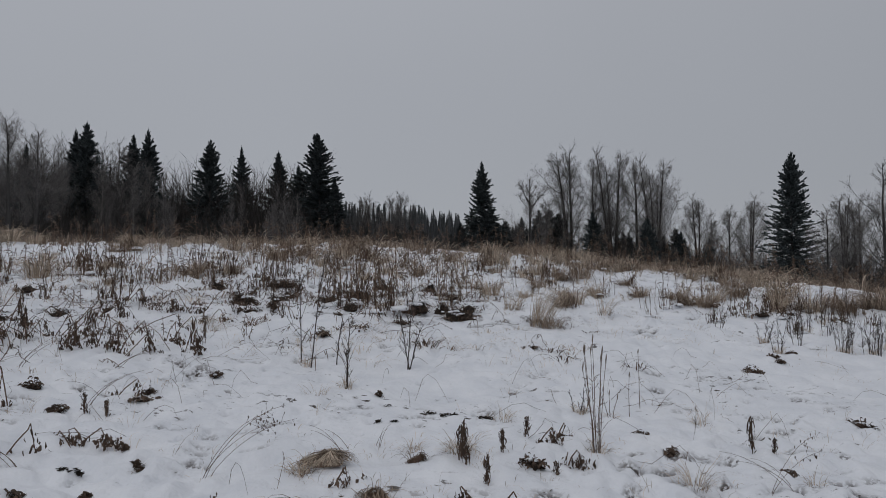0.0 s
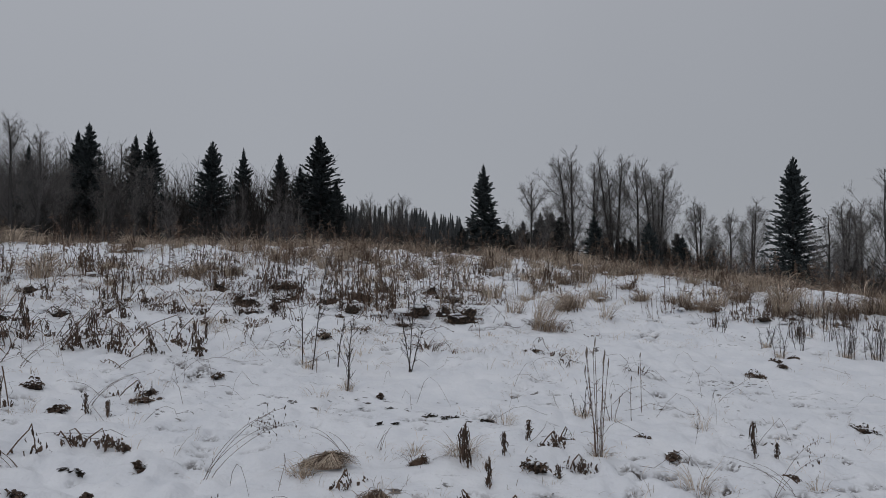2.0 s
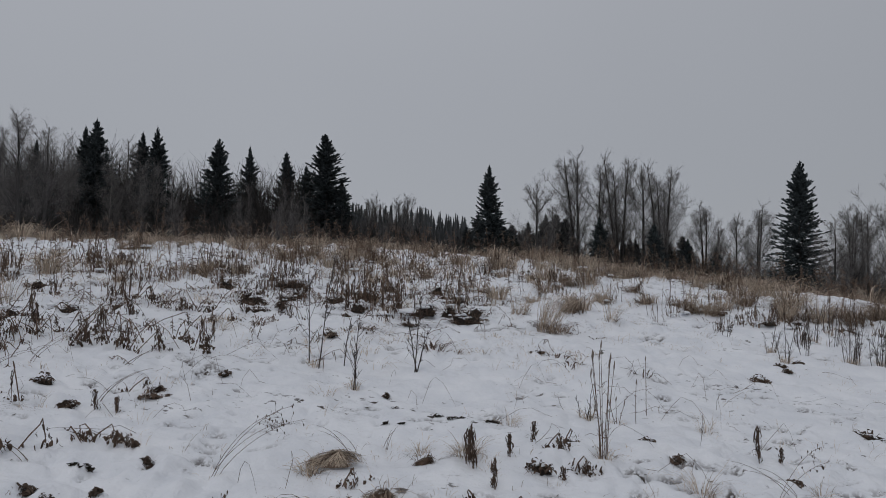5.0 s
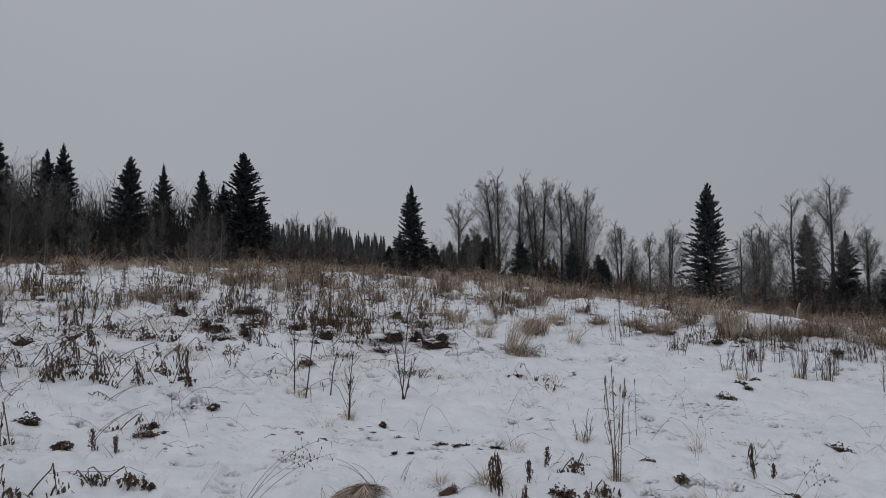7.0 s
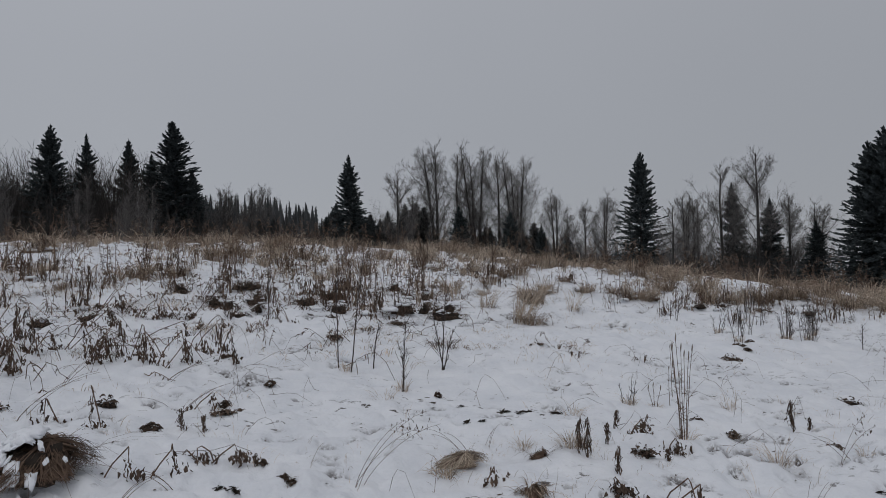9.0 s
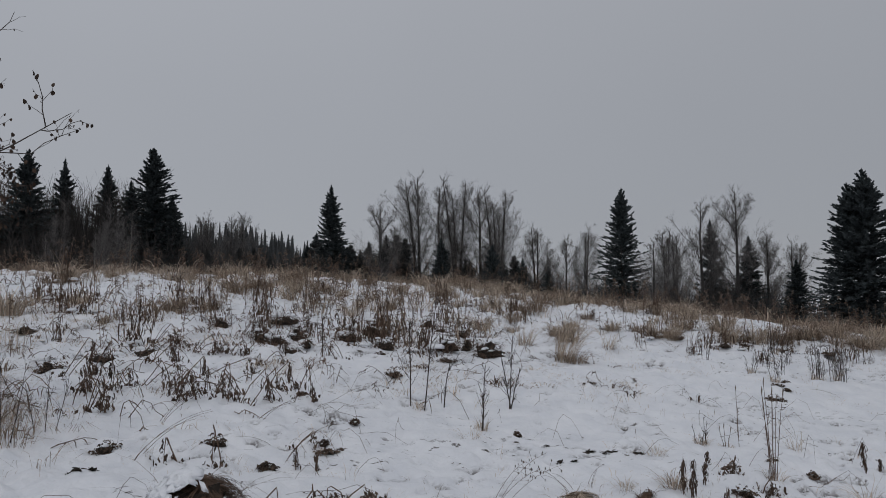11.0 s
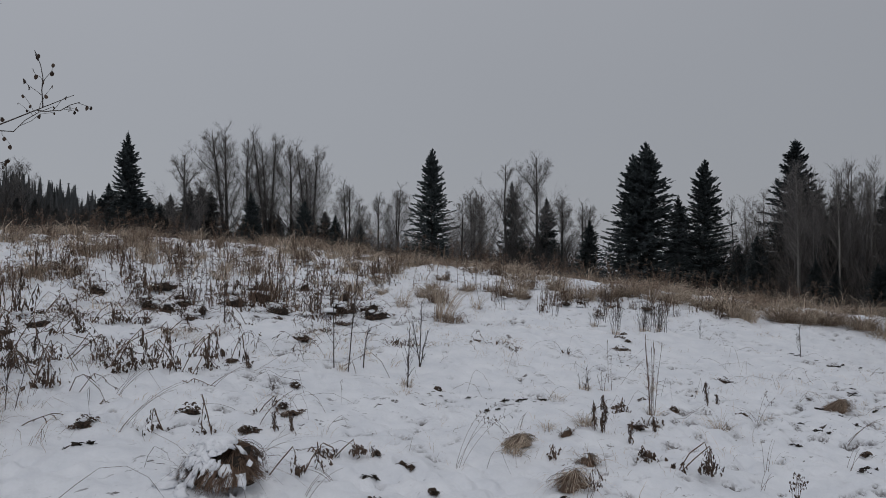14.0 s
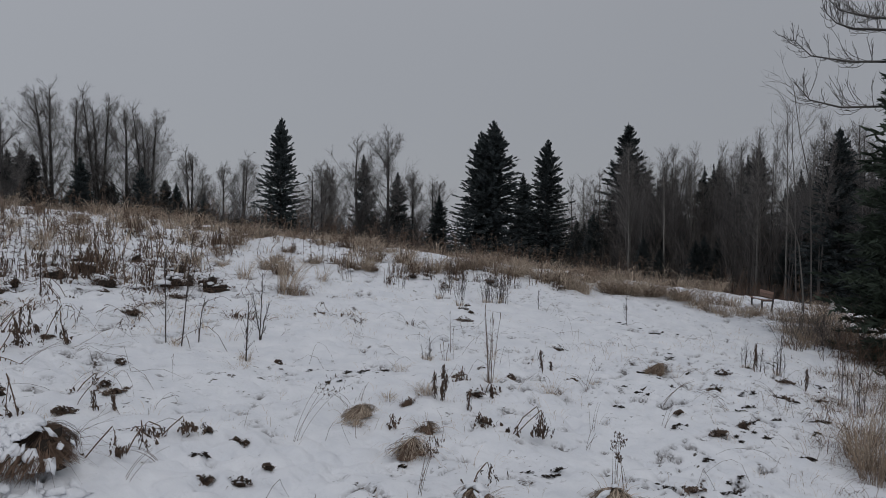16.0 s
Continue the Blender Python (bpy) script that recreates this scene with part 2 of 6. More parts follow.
def lattice(x, y, seed):
    """Smooth value noise in 0..1."""
    xi, yi = np.floor(x).astype(np.int64), np.floor(y).astype(np.int64)
    fx, fy = x - xi, y - yi
    fx, fy = fx * fx * (3 - 2 * fx), fy * fy * (3 - 2 * fy)

    def h(a, b):
        k = (a * 374761393 + b * 668265263 + seed * 1442695041) & 0xFFFFFFFF
        k = ((k ^ (k >> 13)) * 1274126177) & 0xFFFFFFFF
        return ((k ^ (k >> 16)) & 0xFFFF) / 65535.0

    return (h(xi, yi) * (1 - fx) + h(xi + 1, yi) * fx) * (1 - fy) + (h(xi, yi + 1) * (1 - fx) + h(xi + 1, yi + 1) * fx) * fy


def step01(a, b, v):
    s = np.clip((v - a) / (b - a), 0, 1)
    return s * s * (3 - 2 * s)


# ---- ground: a snowy slope rising to a brow, lower on the east, with woods beyond ----
SWELLS = ((0.8, 6.4, 1.0, 0.10), (4.0, 7.8, 1.6, -0.11), (-0.9, 9.4, 1.4, -0.09), (-4.4, 9.3, 1.2, 0.06), (7.2, 12.2, 1.5, -0.10), (2.3, 14.0, 1.2, 0.08), (8.8, 15.4, 1.6, 0.15), (9.6, 17.0, 2.6, 0.13), (6.4, 19.0, 2.6, 0.10), (13.2, 13.4, 2.2, 0.12), (-5.2, 6.2, 1.7, 0.16))
def ground_z(x, y):
    """The broad form of the land."""
    x, y = np.asarray(x, float), np.asarray(y, float)
    slope = -0.783 - 0.0557 * x + 0.1336 * y
    slope = np.where(x < -14, slope + 0.0557 * (x + 14) * 0.6, slope)
    brow = 2.72 - 0.055 * np.clip(x, -3, 60) - 0.010 * (np.clip(y, 0, 110) - 22)
    k = 0.5
    h = np.clip(0.5 + 0.5 * (brow - slope) / k, 0, 1)
    z = brow * (1 - h) + slope * h - k * h * (1 - h)
    for a, b, s, up in SWELLS:
        z = z + up * np.exp(-((x - a) ** 2 + (y - b) ** 2) / s**2)
    east = step01(3, 9, x)
    beyond = np.clip(0.555 * (x - 11) + 0.832 * (y - 17.5), 0, 22)
    z = z - east * 0.105 * beyond * step01(0, 3, beyond)
    bank = 0.03 - 0.1 * np.clip(x, -8, 3)
    near = step01(2.0, 0.5, y)
    z = z * (1 - near) + np.maximum(bank, z) * near
    far = np.hypot(x, y)
    return z + 9.0 * step01(140, 260, far) * step01(60, -10, x)


# hoof prints along two lines over the snow
def prints():
    r = np.random.RandomState(5)
    out = [(x, y, 0.045, 0.075) for x, y in ((-2.25, 9.26), (-2.31, 8.61), (-2.22, 8.13), (-2.24, 7.53), (-2.23, 6.96), (-2.39, 6.59), (-2.54, 6.13), (-2.08, 10.66), (-2.36, 10.78), (-0.92, 8.15), (-1.31, 7.44), (-2.93, 5.79), (-2.2, 9.95))]
    for ax, ay, bx, by, n in ((-0.9, 7.2, 1.1, 12.5, 17), (-0.3, 5.2, -2.6, 5.0, 7), (1.5, 5.2, 4.5, 10.5, 16), (0.2, 6.8, 1.6, 11.5, 14)):
        for i in range(n):
            s = (i + r.uniform(-0.25, 0.25)) / n
            out.append((ax + (bx - ax) * s + r.uniform(-0.12, 0.12), ay + (by - ay) * s, r.uniform(0.04, 0.06), r.uniform(0.03, 0.06)))
    return out


PRINTS = prints()


def pits(x, y):
    """Small pits where leaves and stems have melted in, thick in some spots and rare in others."""
    return np.clip(0.7 * lattice(x * 4.6, y * 9.5, 9) + 0.3 * lattice(x * 12, y * 19, 11) - 0.655, 0, 1) * step01(0.45, 0.72, 0.6 * lattice(x * 0.9, y * 0.9, 10) + 0.4 * lattice(x * 2.3, y * 2.3, 12)) * 1.7


def snow_z(x, y):
    """The land with drifts, lumps and prints in the snow."""
    x, y = np.asarray(x, float), np.asarray(y, float)
    z = ground_z(x, y)
    close = step01(60, 25, np.hypot(x, y))
    z = z + close * (0.10 * (lattice(x * 0.7, y * 0.7, 1) - 0.5) + 0.085 * (lattice(x * 2.1, y * 2.1, 2) - 0.5) + (0.05 + 0.09 * lattice(x * 0.8, y * 0.8, 5)) * (np.abs(lattice(x * 4.3, y * 4.3, 3) - 0.5) - 0.2) + (0.03 + 0.07 * step01(0.4, 0.7, lattice(x * 0.6, y * 0.9, 6))) * (lattice(x * 8, y * 8, 4) - 0.5))
    rough = step01(11, 16, y + 0.2 * np.clip(x - 5, 0, 20)) * close
    z = z + rough * 0.12 * np.maximum(lattice(x * 3.1, y * 3.1, 7) - 0.45, 0)
    hummock = step01(8.6, 10.5, y) * step01(-1.5, -3.5, x) * close
    z = z + hummock * 0.26 * np.maximum(lattice(x * 2.6, y * 3.4, 8) - 0.45, 0)
    z = z - close * 0.34 * pits(x, y)
    for a, b, s, deep in PRINTS:
        near = (np.abs(x - a) < 0.25) & (np.abs(y - b) < 0.25)
        if near.any():
            d = ((x - a) / s) ** 2 + ((y - b) / (s * 1.4)) ** 2
            z = z - np.where(near, deep * np.exp(-d) - 0.012 * np.exp(-((np.sqrt(d) - 1.7) ** 2) * 4), 0)
    return z


def spread(lo, hi, cores, grow=1.13):
    """Steps along an axis: fine inside the cores, growing outwards."""
    at = []
    for a, b, d in cores:
        at += list(np.arange(a, b, d))
    at = at[:]
    d, v = cores[0][2], cores[0][0]
    while v > lo:
        d *= grow
        v -= d
        at.insert(0, v)
    d, v = cores[-1][2], cores[-1][1]
    while v < hi:
        at.append(v)
        d *= grow
        v += d
    return np.array(at + [v])


gx = spread(-1800, 1800, ((-11, -6.5, 0.07), (-6.5, 5.5, 0.032), (5.5, 17, 0.08)))
gy = spread(-1500, 2500, ((-7, -1, 0.16), (-1, 1.5, 0.09), (1.5, 3, 0.05), (3, 10.5, 0.032), (10.5, 16, 0.06), (16, 28, 0.13)))
X, Y = np.meshgrid(gx, gy)
Z = snow_z(X, Y)
idx = np.arange(X.size).reshape(X.shape)
ground_mesh = mesh_of("ground", np.stack([X, Y, Z], -1), np.stack([idx[:-1, :-1], idx[:-1, 1:], idx[1:, 1:], idx[1:, :-1]], -1))
litter_and_shade = ground_mesh.attributes.new("bare", "FLOAT", "POINT")
# pits darkened both for melted-in litter and for shade from their depth
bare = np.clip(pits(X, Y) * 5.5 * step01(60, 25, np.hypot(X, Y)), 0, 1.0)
# print centres are painted dark for the shade in their hollows
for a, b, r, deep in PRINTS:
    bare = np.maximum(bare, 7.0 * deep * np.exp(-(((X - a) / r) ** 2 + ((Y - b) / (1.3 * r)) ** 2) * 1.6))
litter_and_shade.data.foreach_set("value", bare.astype(np.float32).ravel())
ground_mesh.polygons.foreach_set("use_smooth", np.ones(len(ground_mesh.polygons), bool))
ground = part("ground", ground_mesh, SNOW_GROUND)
tagged(ground, "thin trodden snow over a rough sloping meadow", "ground", kind="structure")


# ---- trees ----
def sprout(lines, m, lo, hi, angle, reach, lift, rng, steps=4, fall=0.6, wob=0.06, swell=None):
    """Side shoots: m from each line, between the fractions lo and hi of it, at angle to it, bent up (or down) by lift."""
    c, s, _ = lines.shape
    f = (rng.rand(c, m) * (hi - lo) + lo) * (s - 1)
    i = np.minimum(f.astype(int), s - 2)
    w = (f - i)[..., None]
    row = np.arange(c)[:, None]
    p0 = lines[row, i] * (1 - w) + lines[row, i + 1] * w
    way = unit(lines[row, i + 1] - lines[row, i])
    long = np.linalg.norm(np.diff(lines, axis=1), axis=-1).sum(1)[:, None]
    side = unit(np.cross(way, rng.normal(size=(c, m, 3))))
    th = np.radians(angle * rng.uniform(0.7, 1.3, (c, m)))[..., None]
    d = unit(way * np.cos(th) + side * np.sin(th))
    size = long * reach * rng.uniform(0.55, 1.1, (c, m)) * (swell(f / (s - 1)) if swell else 1 - fall * f / (s - 1))
    t = np.linspace(0, 1, steps)
    pts = p0[..., None, :] + d[..., None, :] * (size[..., None] * t)[..., None]
    pts[..., 2] += lift * size[..., None] * t**2
    pts += rng.normal(size=pts.shape) * (wob * size[..., None] * t)[..., None]
    return pts.reshape(-1, steps, 3)


def bare_tree(seed, h, stems, limbs, crown_wide, name, girth=1.0, lean=0.03, sub=20, sub2=11):
    """Meshes of the trunk, the limbs and the twigs of a leafless tree."""
    rng = np.random.RandomState(seed)
    t = np.linspace(0, 1, 9)
    trunks = []
    for i in range(stems):
        tilt = rng.normal(0, lean + (0.03 if stems > 1 else 0), 2) * h
        p = np.stack([tilt[0] * t**1.2, tilt[1] * t**1.2, t * h * (1 - 0.12 * i * rng.rand())], -1)
        p[:, :2] += np.cumsum(rng.normal(0, 0.006 * h, (9, 2)), 0) * t[:, None] * 0.7
        p[:, 2] -= 0.4
        trunks.append(p)
    trunks = np.array(trunks)
    r0 = 0.012 * h * girth
    th = Heap().tubes(trunks, r0 * (1 - 0.93 * t) ** 0.85, 7)
    wide, deep = crown_wide * h, 0.30 * h
    l1 = []
    for p in trunks:
        for i in range(limbs):
            a, up, out = rng.uniform(0, 6.28), 0.97 - 1.85 * rng.rand(), rng.uniform(0.6, 1.0)
            reach = wide * out * (1 - up * up) ** 0.5
            tip_z = h * 0.67 + deep * up * (0.8 + 0.2 * out)
            root = max(0.3 * h, tip_z - reach * rng.uniform(0.75, 1.7) - 0.04 * h)
            f = np.clip((root + 0.4) / (p[-1, 2] + 0.4), 0, 0.97)
            o = np.array([np.interp(f, t, p[:, k]) for k in range(3)])
            e = np.array([np.interp(min(tip_z / h, 1), t, p[:, k]) for k in range(2)])
            end = np.array([e[0] + reach * math.cos(a), e[1] + reach * math.sin(a), tip_z])
            q = np.linspace(0, 1, 6)[:, None]
            line = o + (end - o) * q
            line[:, 2] -= (0.25 * reach * np.sin(np.pi * q[:, 0])) * rng.uniform(0.2, 1.0)
            line += rng.normal(0, 0.011 * h, line.shape) * q * (1.2 - q)
            l1.append(line)
    l1 = np.array(l1)
    lh = Heap().tubes(l1, np.linspace(0.17, 0.035, 6) * r0, 4)
    l2 = sprout(l1, sub, 0.4, 1.0, 46, 0.30, 0.16, rng, 4, 0.3, 0.04)
    l3 = sprout(l2, sub2, 0.1, 1.0, 50, 0.72, 0.10, rng, 2, 0.3, 0.0)
    tw = Heap().ribbons(l2, np.linspace(0.0013, 0.0006, 4) * h, unit(rng.normal(size=(len(l2), 3)))).ribbons(l3, np.array([0.0010, 0.0004]) * h, unit(rng.normal(size=(len(l3), 3))))
    top = sprout(trunks, 44, 0.6, 0.99, 42, 0.10, 0.1, rng, 4, 0.2, 0.02)
    tw.tubes(top, np.linspace(0.0014, 0.0006, 4) * h, 3)
    fine = sprout(top, 14, 0.1, 1.0, 44, 0.55, 0.1, rng, 2, 0.25, 0.0)
    tw.ribbons(fine, np.array([0.0009, 0.0004]) * h, unit(rng.normal(size=(len(fine), 3))))
    return th.mesh(name + "_trunk"), lh.mesh(name + "_branchwork"), tw.mesh(name + "_crown")


def spruce(seed, h, r, name, rows=0.30, whorl=8, twig=0.42, fat=0.05, low=0.05, full=0.85, rag=0.25, per=10):
    """Meshes of the trunk and the needled crown of a spruce."""
    rng = np.random.RandomState(seed)
    t = np.linspace(0, 1, 7)
    bend = np.cumsum(rng.normal(0, 0.004 * h, (7, 2)), 0)
    axis = np.concatenate([bend, (t * h)[:, None] - 0.3], 1)[None]
    th = Heap().tubes(axis, 0.013 * h * (1 - 0.97 * t) + 0.01, 8)
    zs = np.arange(low * h, h * 0.985, rows)
    zs = np.repeat(zs, whorl) + rng.uniform(-rows, rows, len(zs) * whorl)
    f = np.clip(zs / h, 0, 0.995)
    lump = 1 + rag * lattice(zs * 0.55, zs * 0 + seed, seed) * 0.5
    az = rng.uniform(0, 2 * np.pi, len(zs))
    lobes = 1 + rag * 0.9 * (lattice(az * 1.4, zs * 0.45, seed + 3) - 0.5)
    size = (r * (1 - f) ** full * np.interp(f, [0, 0.2], [0.78, 1.0]) * rng.uniform(1 - rag * 1.9, 1 + rag * 0.9, len(zs)) * lump * lobes + 0.05 + 0.02 * h * (1 - f))
    rise = np.radians(np.interp(f, [0, 0.5, 0.85, 1], [-8, 10, 42, 74]) + rng.normal(0, 11, len(zs)))
    s = np.linspace(0, 1, 4)
    hor = np.stack([np.cos(az), np.sin(az)], -1)
    root = np.stack([np.interp(f, t, bend[:, 0]), np.interp(f, t, bend[:, 1]), zs], -1)
    br = root[:, None] + np.concatenate([hor[:, None] * (np.cos(rise)[:, None] * size[:, None] * s)[..., None], (np.sin(rise)[:, None] * size[:, None] * s + 0.10 * size[:, None] * (s**2 - s))[..., None]], -1)
    ch = Heap().ribbons(br, np.linspace(1.3, 0.8, 4) * fat, unit(np.cross(br[:, -1] - br[:, 0], rng.normal(size=(len(br), 3)))))
    c = len(br)
    g = rng.rand(c, per) ** 0.7 * 0.97
    gi = np.minimum((g * 3).astype(int), 2)
    w = (g * 3 - gi)[..., None]
    rr = np.arange(c)[:, None]
    p0 = br[rr, gi] * (1 - w) + br[rr, gi + 1] * w
    along = unit(br[:, -1] - br[:, 0])[:, None]
    flat = unit(np.cross(along, [0, 0, 1.0]))
    sgn = rng.choice([-1, 1], (c, per))[..., None]
    d = unit(along * rng.uniform(0.5, 1.1, (c, per, 1)) + flat * sgn * rng.uniform(0.2, 1.0, (c, per, 1)) + np.array([0, 0, 1.0]) * rng.uniform(-0.55, 0.75, (c, per, 1)))
    ln = twig * rng.uniform(0.5, 1.2, (c, per)) * (1 - 0.45 * g) * np.clip(size[:, None] / (0.35 * r), 0.16, 1.0)
    tips = p0[..., None, :] + d[..., None, :] * (ln[..., None] * np.array([0, 1.0]))[..., None]
    across = unit(np.cross(d, rng.normal(size=d.shape))).reshape(-1, 3)
    slim_by = np.repeat(np.clip(size / (0.25 * r), 0.3, 1.0), per)[:, None]
    ch.ribbons(tips.reshape(-1, 2, 3), slim_by * np.array([2.3, 0.5]) * fat, across)
    ch.tubes(np.array([[[bend[-1, 0], bend[-1, 1], h * 0.93], [bend[-1, 0], bend[-1, 1], h * 1.01]]]), np.array([[0.05, 0.015]]), 4)
    return th.mesh(name + "_trunk"), ch.mesh(name + "_crown")


def put_spruce(meshes, native, x, y, top, label, girth=1.0, turn=0.0, group="spruces at the wood's edge", needles=None):
    base = float(ground_z(x, y)) - 0.1
    s = (top - base) / native
    ob = new("spruce_tree")
    ob.matrix_world = pose(x, y, base, 0, 0, turn) @ Matrix.Diagonal((s * girth, s * girth, s, 1))
    tagged(ob, label, "spruce", group)
    part("trunk", meshes[0], BARK, ob, "straight grey-brown trunk")
    part("crown", meshes[1], needles or NEEDLES, ob, "dark green needled crown")
    return ob


def put_bare(meshes, native, x, y, top, label, turn=0.0, group="leafless poplars", girth=1.0, bark=None, name="poplar_tree"):
    base = float(ground_z(x, y))
    s = (top - base) / native
    ob = new(name)
    ob.matrix_world = pose(x, y, base, 0, 0, turn) @ Matrix.Diagonal((s * girth, s * girth, s, 1))
    tagged(ob, label, "tree", group)
    part("trunk", meshes[0], bark or POPLAR_BARK, ob)
    part("branchwork", meshes[1], bark or POPLAR_BARK, ob)
    part("crown", meshes[2], TWIG, ob, "fine grey-brown bare twigs")
    return ob


SPRUCES = [spruce(11 + i, 20.0, r, f"spruce_{i}", 0.36, 11, 0.62, 0.095, low, full, rag, 30) for i, (r, low, full, rag) in enumerate(((4.2, 0.05, 0.74, 0.26), (3.5, 0.04, 0.76, 0.30), (4.9, 0.03, 0.73, 0.24), (3.0, 0.1, 0.58, 0.45)))]
DEEP = [spruce(17 + i, 20.0, r, f"deep_spruce_{i}", 0.8, 8, 1.2, 0.2, 0.05, 0.95, 0.22, 14) for i, r in enumerate((4.0, 3.2))]
tall, slim, broad, ragged = SPRUCES
DARK = "tall dark spruce standing at the edge of the woods"
for kind, x, y, top, girth in (
    (tall, -49.2, 100.6, 23.4, 0.85), (slim, -52.0, 102.9, 23.0, 0.8), (slim, -54.9, 95.3, 19.5, 0.8), (slim, -46.5, 108.6, 23.3, 0.9), (slim, -42.8, 105.6, 23.5, 0.85),
    (broad, -34.9, 109.6, 22.5, 0.85), (slim, -31.4, 113.7, 22.2, 0.75), (tall, -26.3, 115.0, 21.6, 0.8), (slim, -22.5, 113.8, 19.3, 0.9), (ragged, -18.9, 112.4, 23.8, 1.1), (slim, -16.8, 112.0, 17.0, 1.0),
):
    put_spruce(kind, 20.2, x, y, top + 0.4, DARK, girth * 1.2, x * 37 % 360)
put_spruce(slim, 20.2, 5.6, 104.9, 18.5, "solitary narrow dark spruce beyond the brow", 1.15, 40)
put_spruce(broad, 20.2, 39.6, 82.0, 15.6, "solitary broad conical dark spruce beyond the brow", 0.95, 75)
for kind, x, y, top, girth in ((slim, 49.4, 78.3, 11.5, 0.8), (slim, 45.8, 66.2, 8.4, 1.0), (broad, 38.8, 44.0, 11.3, 1.05), (broad, 38.35, 44.9, 10.4, 0.9), (slim, 43.0, 44.2, 7.1, 1.0), (broad, 41.4, 40.0, 9.6, 0.9), (tall, 43.8, 33.5, 10.6, 1.05), (slim, 37.7, 49.5, 5.0, 1.2), (slim, 39.6, 21.2, 7.6, 1.0), (tall, 32.0, 13.5, 7.2, 0.95)):
    put_spruce(kind, 20.2, x, y, top, "dark spruce among leafless trees on the lower side", girth * 1.2, x * 53 % 360)

POPLARS = [bare_tree(31 + i, 15.0, st, n, a, f"poplar_{i}", g) for i, (st, n, a, g) in enumerate(((2, 23, 0.19, 1.35), (1, 33, 0.25, 1.4), (3, 18, 0.18, 1.25), (1, 33, 0.28, 1.45)))]
SCRUB = [bare_tree(41 + i, 15.0, st, n, a, f"scrub_{i}", 0.8, 0.05, 11, 8) for i, (st, n, a) in enumerate(((2, 14, 0.12), (1, 22, 0.15), (1, 20, 0.19)))]
for k, x, y, top in ((0, 18.4, 103.2, 20.2), (2, 24.4, 104.0, 19.8), (1, 22.4, 107.5, 19.2), (2, 29.4, 100.0, 17.8), (3, 27.6, 103.0, 18.0), (1, 31.0, 104.0, 15.2), (3, 11.9, 99.3, 15.3), (1, 14.6, 103.0, 12.5), (0, 34.8, 99.1, 12.5), (1, 37.4, 101.0, 9.6), (0, 37.0, 87.5, 11.2), (3, 35.4, 90.0, 10.0), (2, 42.5, 77.1, 10.0), (1, 44.6, 79.0, 9.6), (3, 47.0, 82.0, 9.8), (1, 42.0, 68.8, 12.3), (3, 44.3, 66.0, 13.1), (2, 47.8, 66.0, 8.6), (0, 50.8, 66.0, 8.0), (1, 39.0, 74.0, 8.4)):
    put_bare(POPLARS[k], 14.9, x, y, top, "leafless grey poplar with upswept bare branches", x * 71 % 360)
for kind, x, y, top, girth in ((slim, 19.9, 96.0, 10.3, 1.3), (broad, 26.6, 94.5, 9.2, 1.1), (slim, 30.6, 93.2, 7.4, 1.2), (slim, 33.8, 92.0, 6.2, 1.2)):
    put_spruce(kind, 20.2, x, y, top, "young dark spruce below leafless poplars", girth, x * 29 % 360)
for k, x, y, top in ((3, -47.2, 79.0, 19.8), (1, -46.6, 82.8, 19.2), (1, -43.8, 98.7, 20.6), (0, -12.3, 119.4, 15.6), (1, -8.4, 117.7, 15.0), (3, -6.8, 121.8, 15.8), (0, -50.5, 80, 17.0), (3, -58.0, 82, 18.5)):
    put_bare(POPLARS[k], 14.9, x, y, top, "leafless pale poplar rising above dark woods", x * 71 % 360, bark=PALE_BARK)
for k, x, y, top in ((1, 33.0, 16.4, 8.9), (1, 34.3, 15.0, 8.1), (3, 31.0, 14.0, 7.4), (1, 36.0, 18.5, 8.0), (0, 43.1, 25.4, 8.0), (1, 35.5, 16.2, 7.2), (3, 38.5, 20.5, 7.6)):
    put_bare(SCRUB[k % 3], 14.9, x, y, top, "tall slender pale-stemmed poplar at the wood's edge", x * 71 % 360, "trees of the eastern wood", 0.6, PALE_BARK if k == 1 else BARK)
rt = np.random.RandomState(3)
for i in range(34):
    a = rt.uniform(0, 1)
    x, y = -62 + 44 * a + rt.uniform(-3, 3), 92 + 14 * a + rt.uniform(-6, 8)
    top = rt.uniform(10, 17) + (4 if x < -50 else 0)
    put_bare(SCRUB[i % 3], 14.9, x, y, top, "leafless pale-stemmed tree before dark spruces", rt.uniform(0, 360), "trees of the western wood", 0.9, PALE_BARK if i % 3 == 0 else None, "bare_tree")
for i in range(78):
    a = rt.uniform(0, 1)
    x, y = 33 + 13 * a + rt.uniform(-2, 3), 14 + 25 * a + rt.uniform(-3, 3)
    put_bare(SCRUB[i % 3], 14.9, x, y, rt.uniform(4.0, 8.2), "leafless slender tree in a dense dark wood", rt.uniform(0, 360), "trees of the eastern wood", 0.95, PALE_BARK if i % 9 == 0 else None, "bare_tree")
for i in range(120):
    a = rt.uniform(0, 1)
    x, y = -84 + 60 * a + rt.uniform(-3, 3), 108 + 8 * a + rt.uniform(0, 22)
    put_spruce(DEEP[i % 2], 20.2, x, y, rt.uniform(15.0, 19.0) - 4.0 * a, "dark spruce in the depth of the wood", 1.1, rt.uniform(0, 360), "spruces of the western wood")
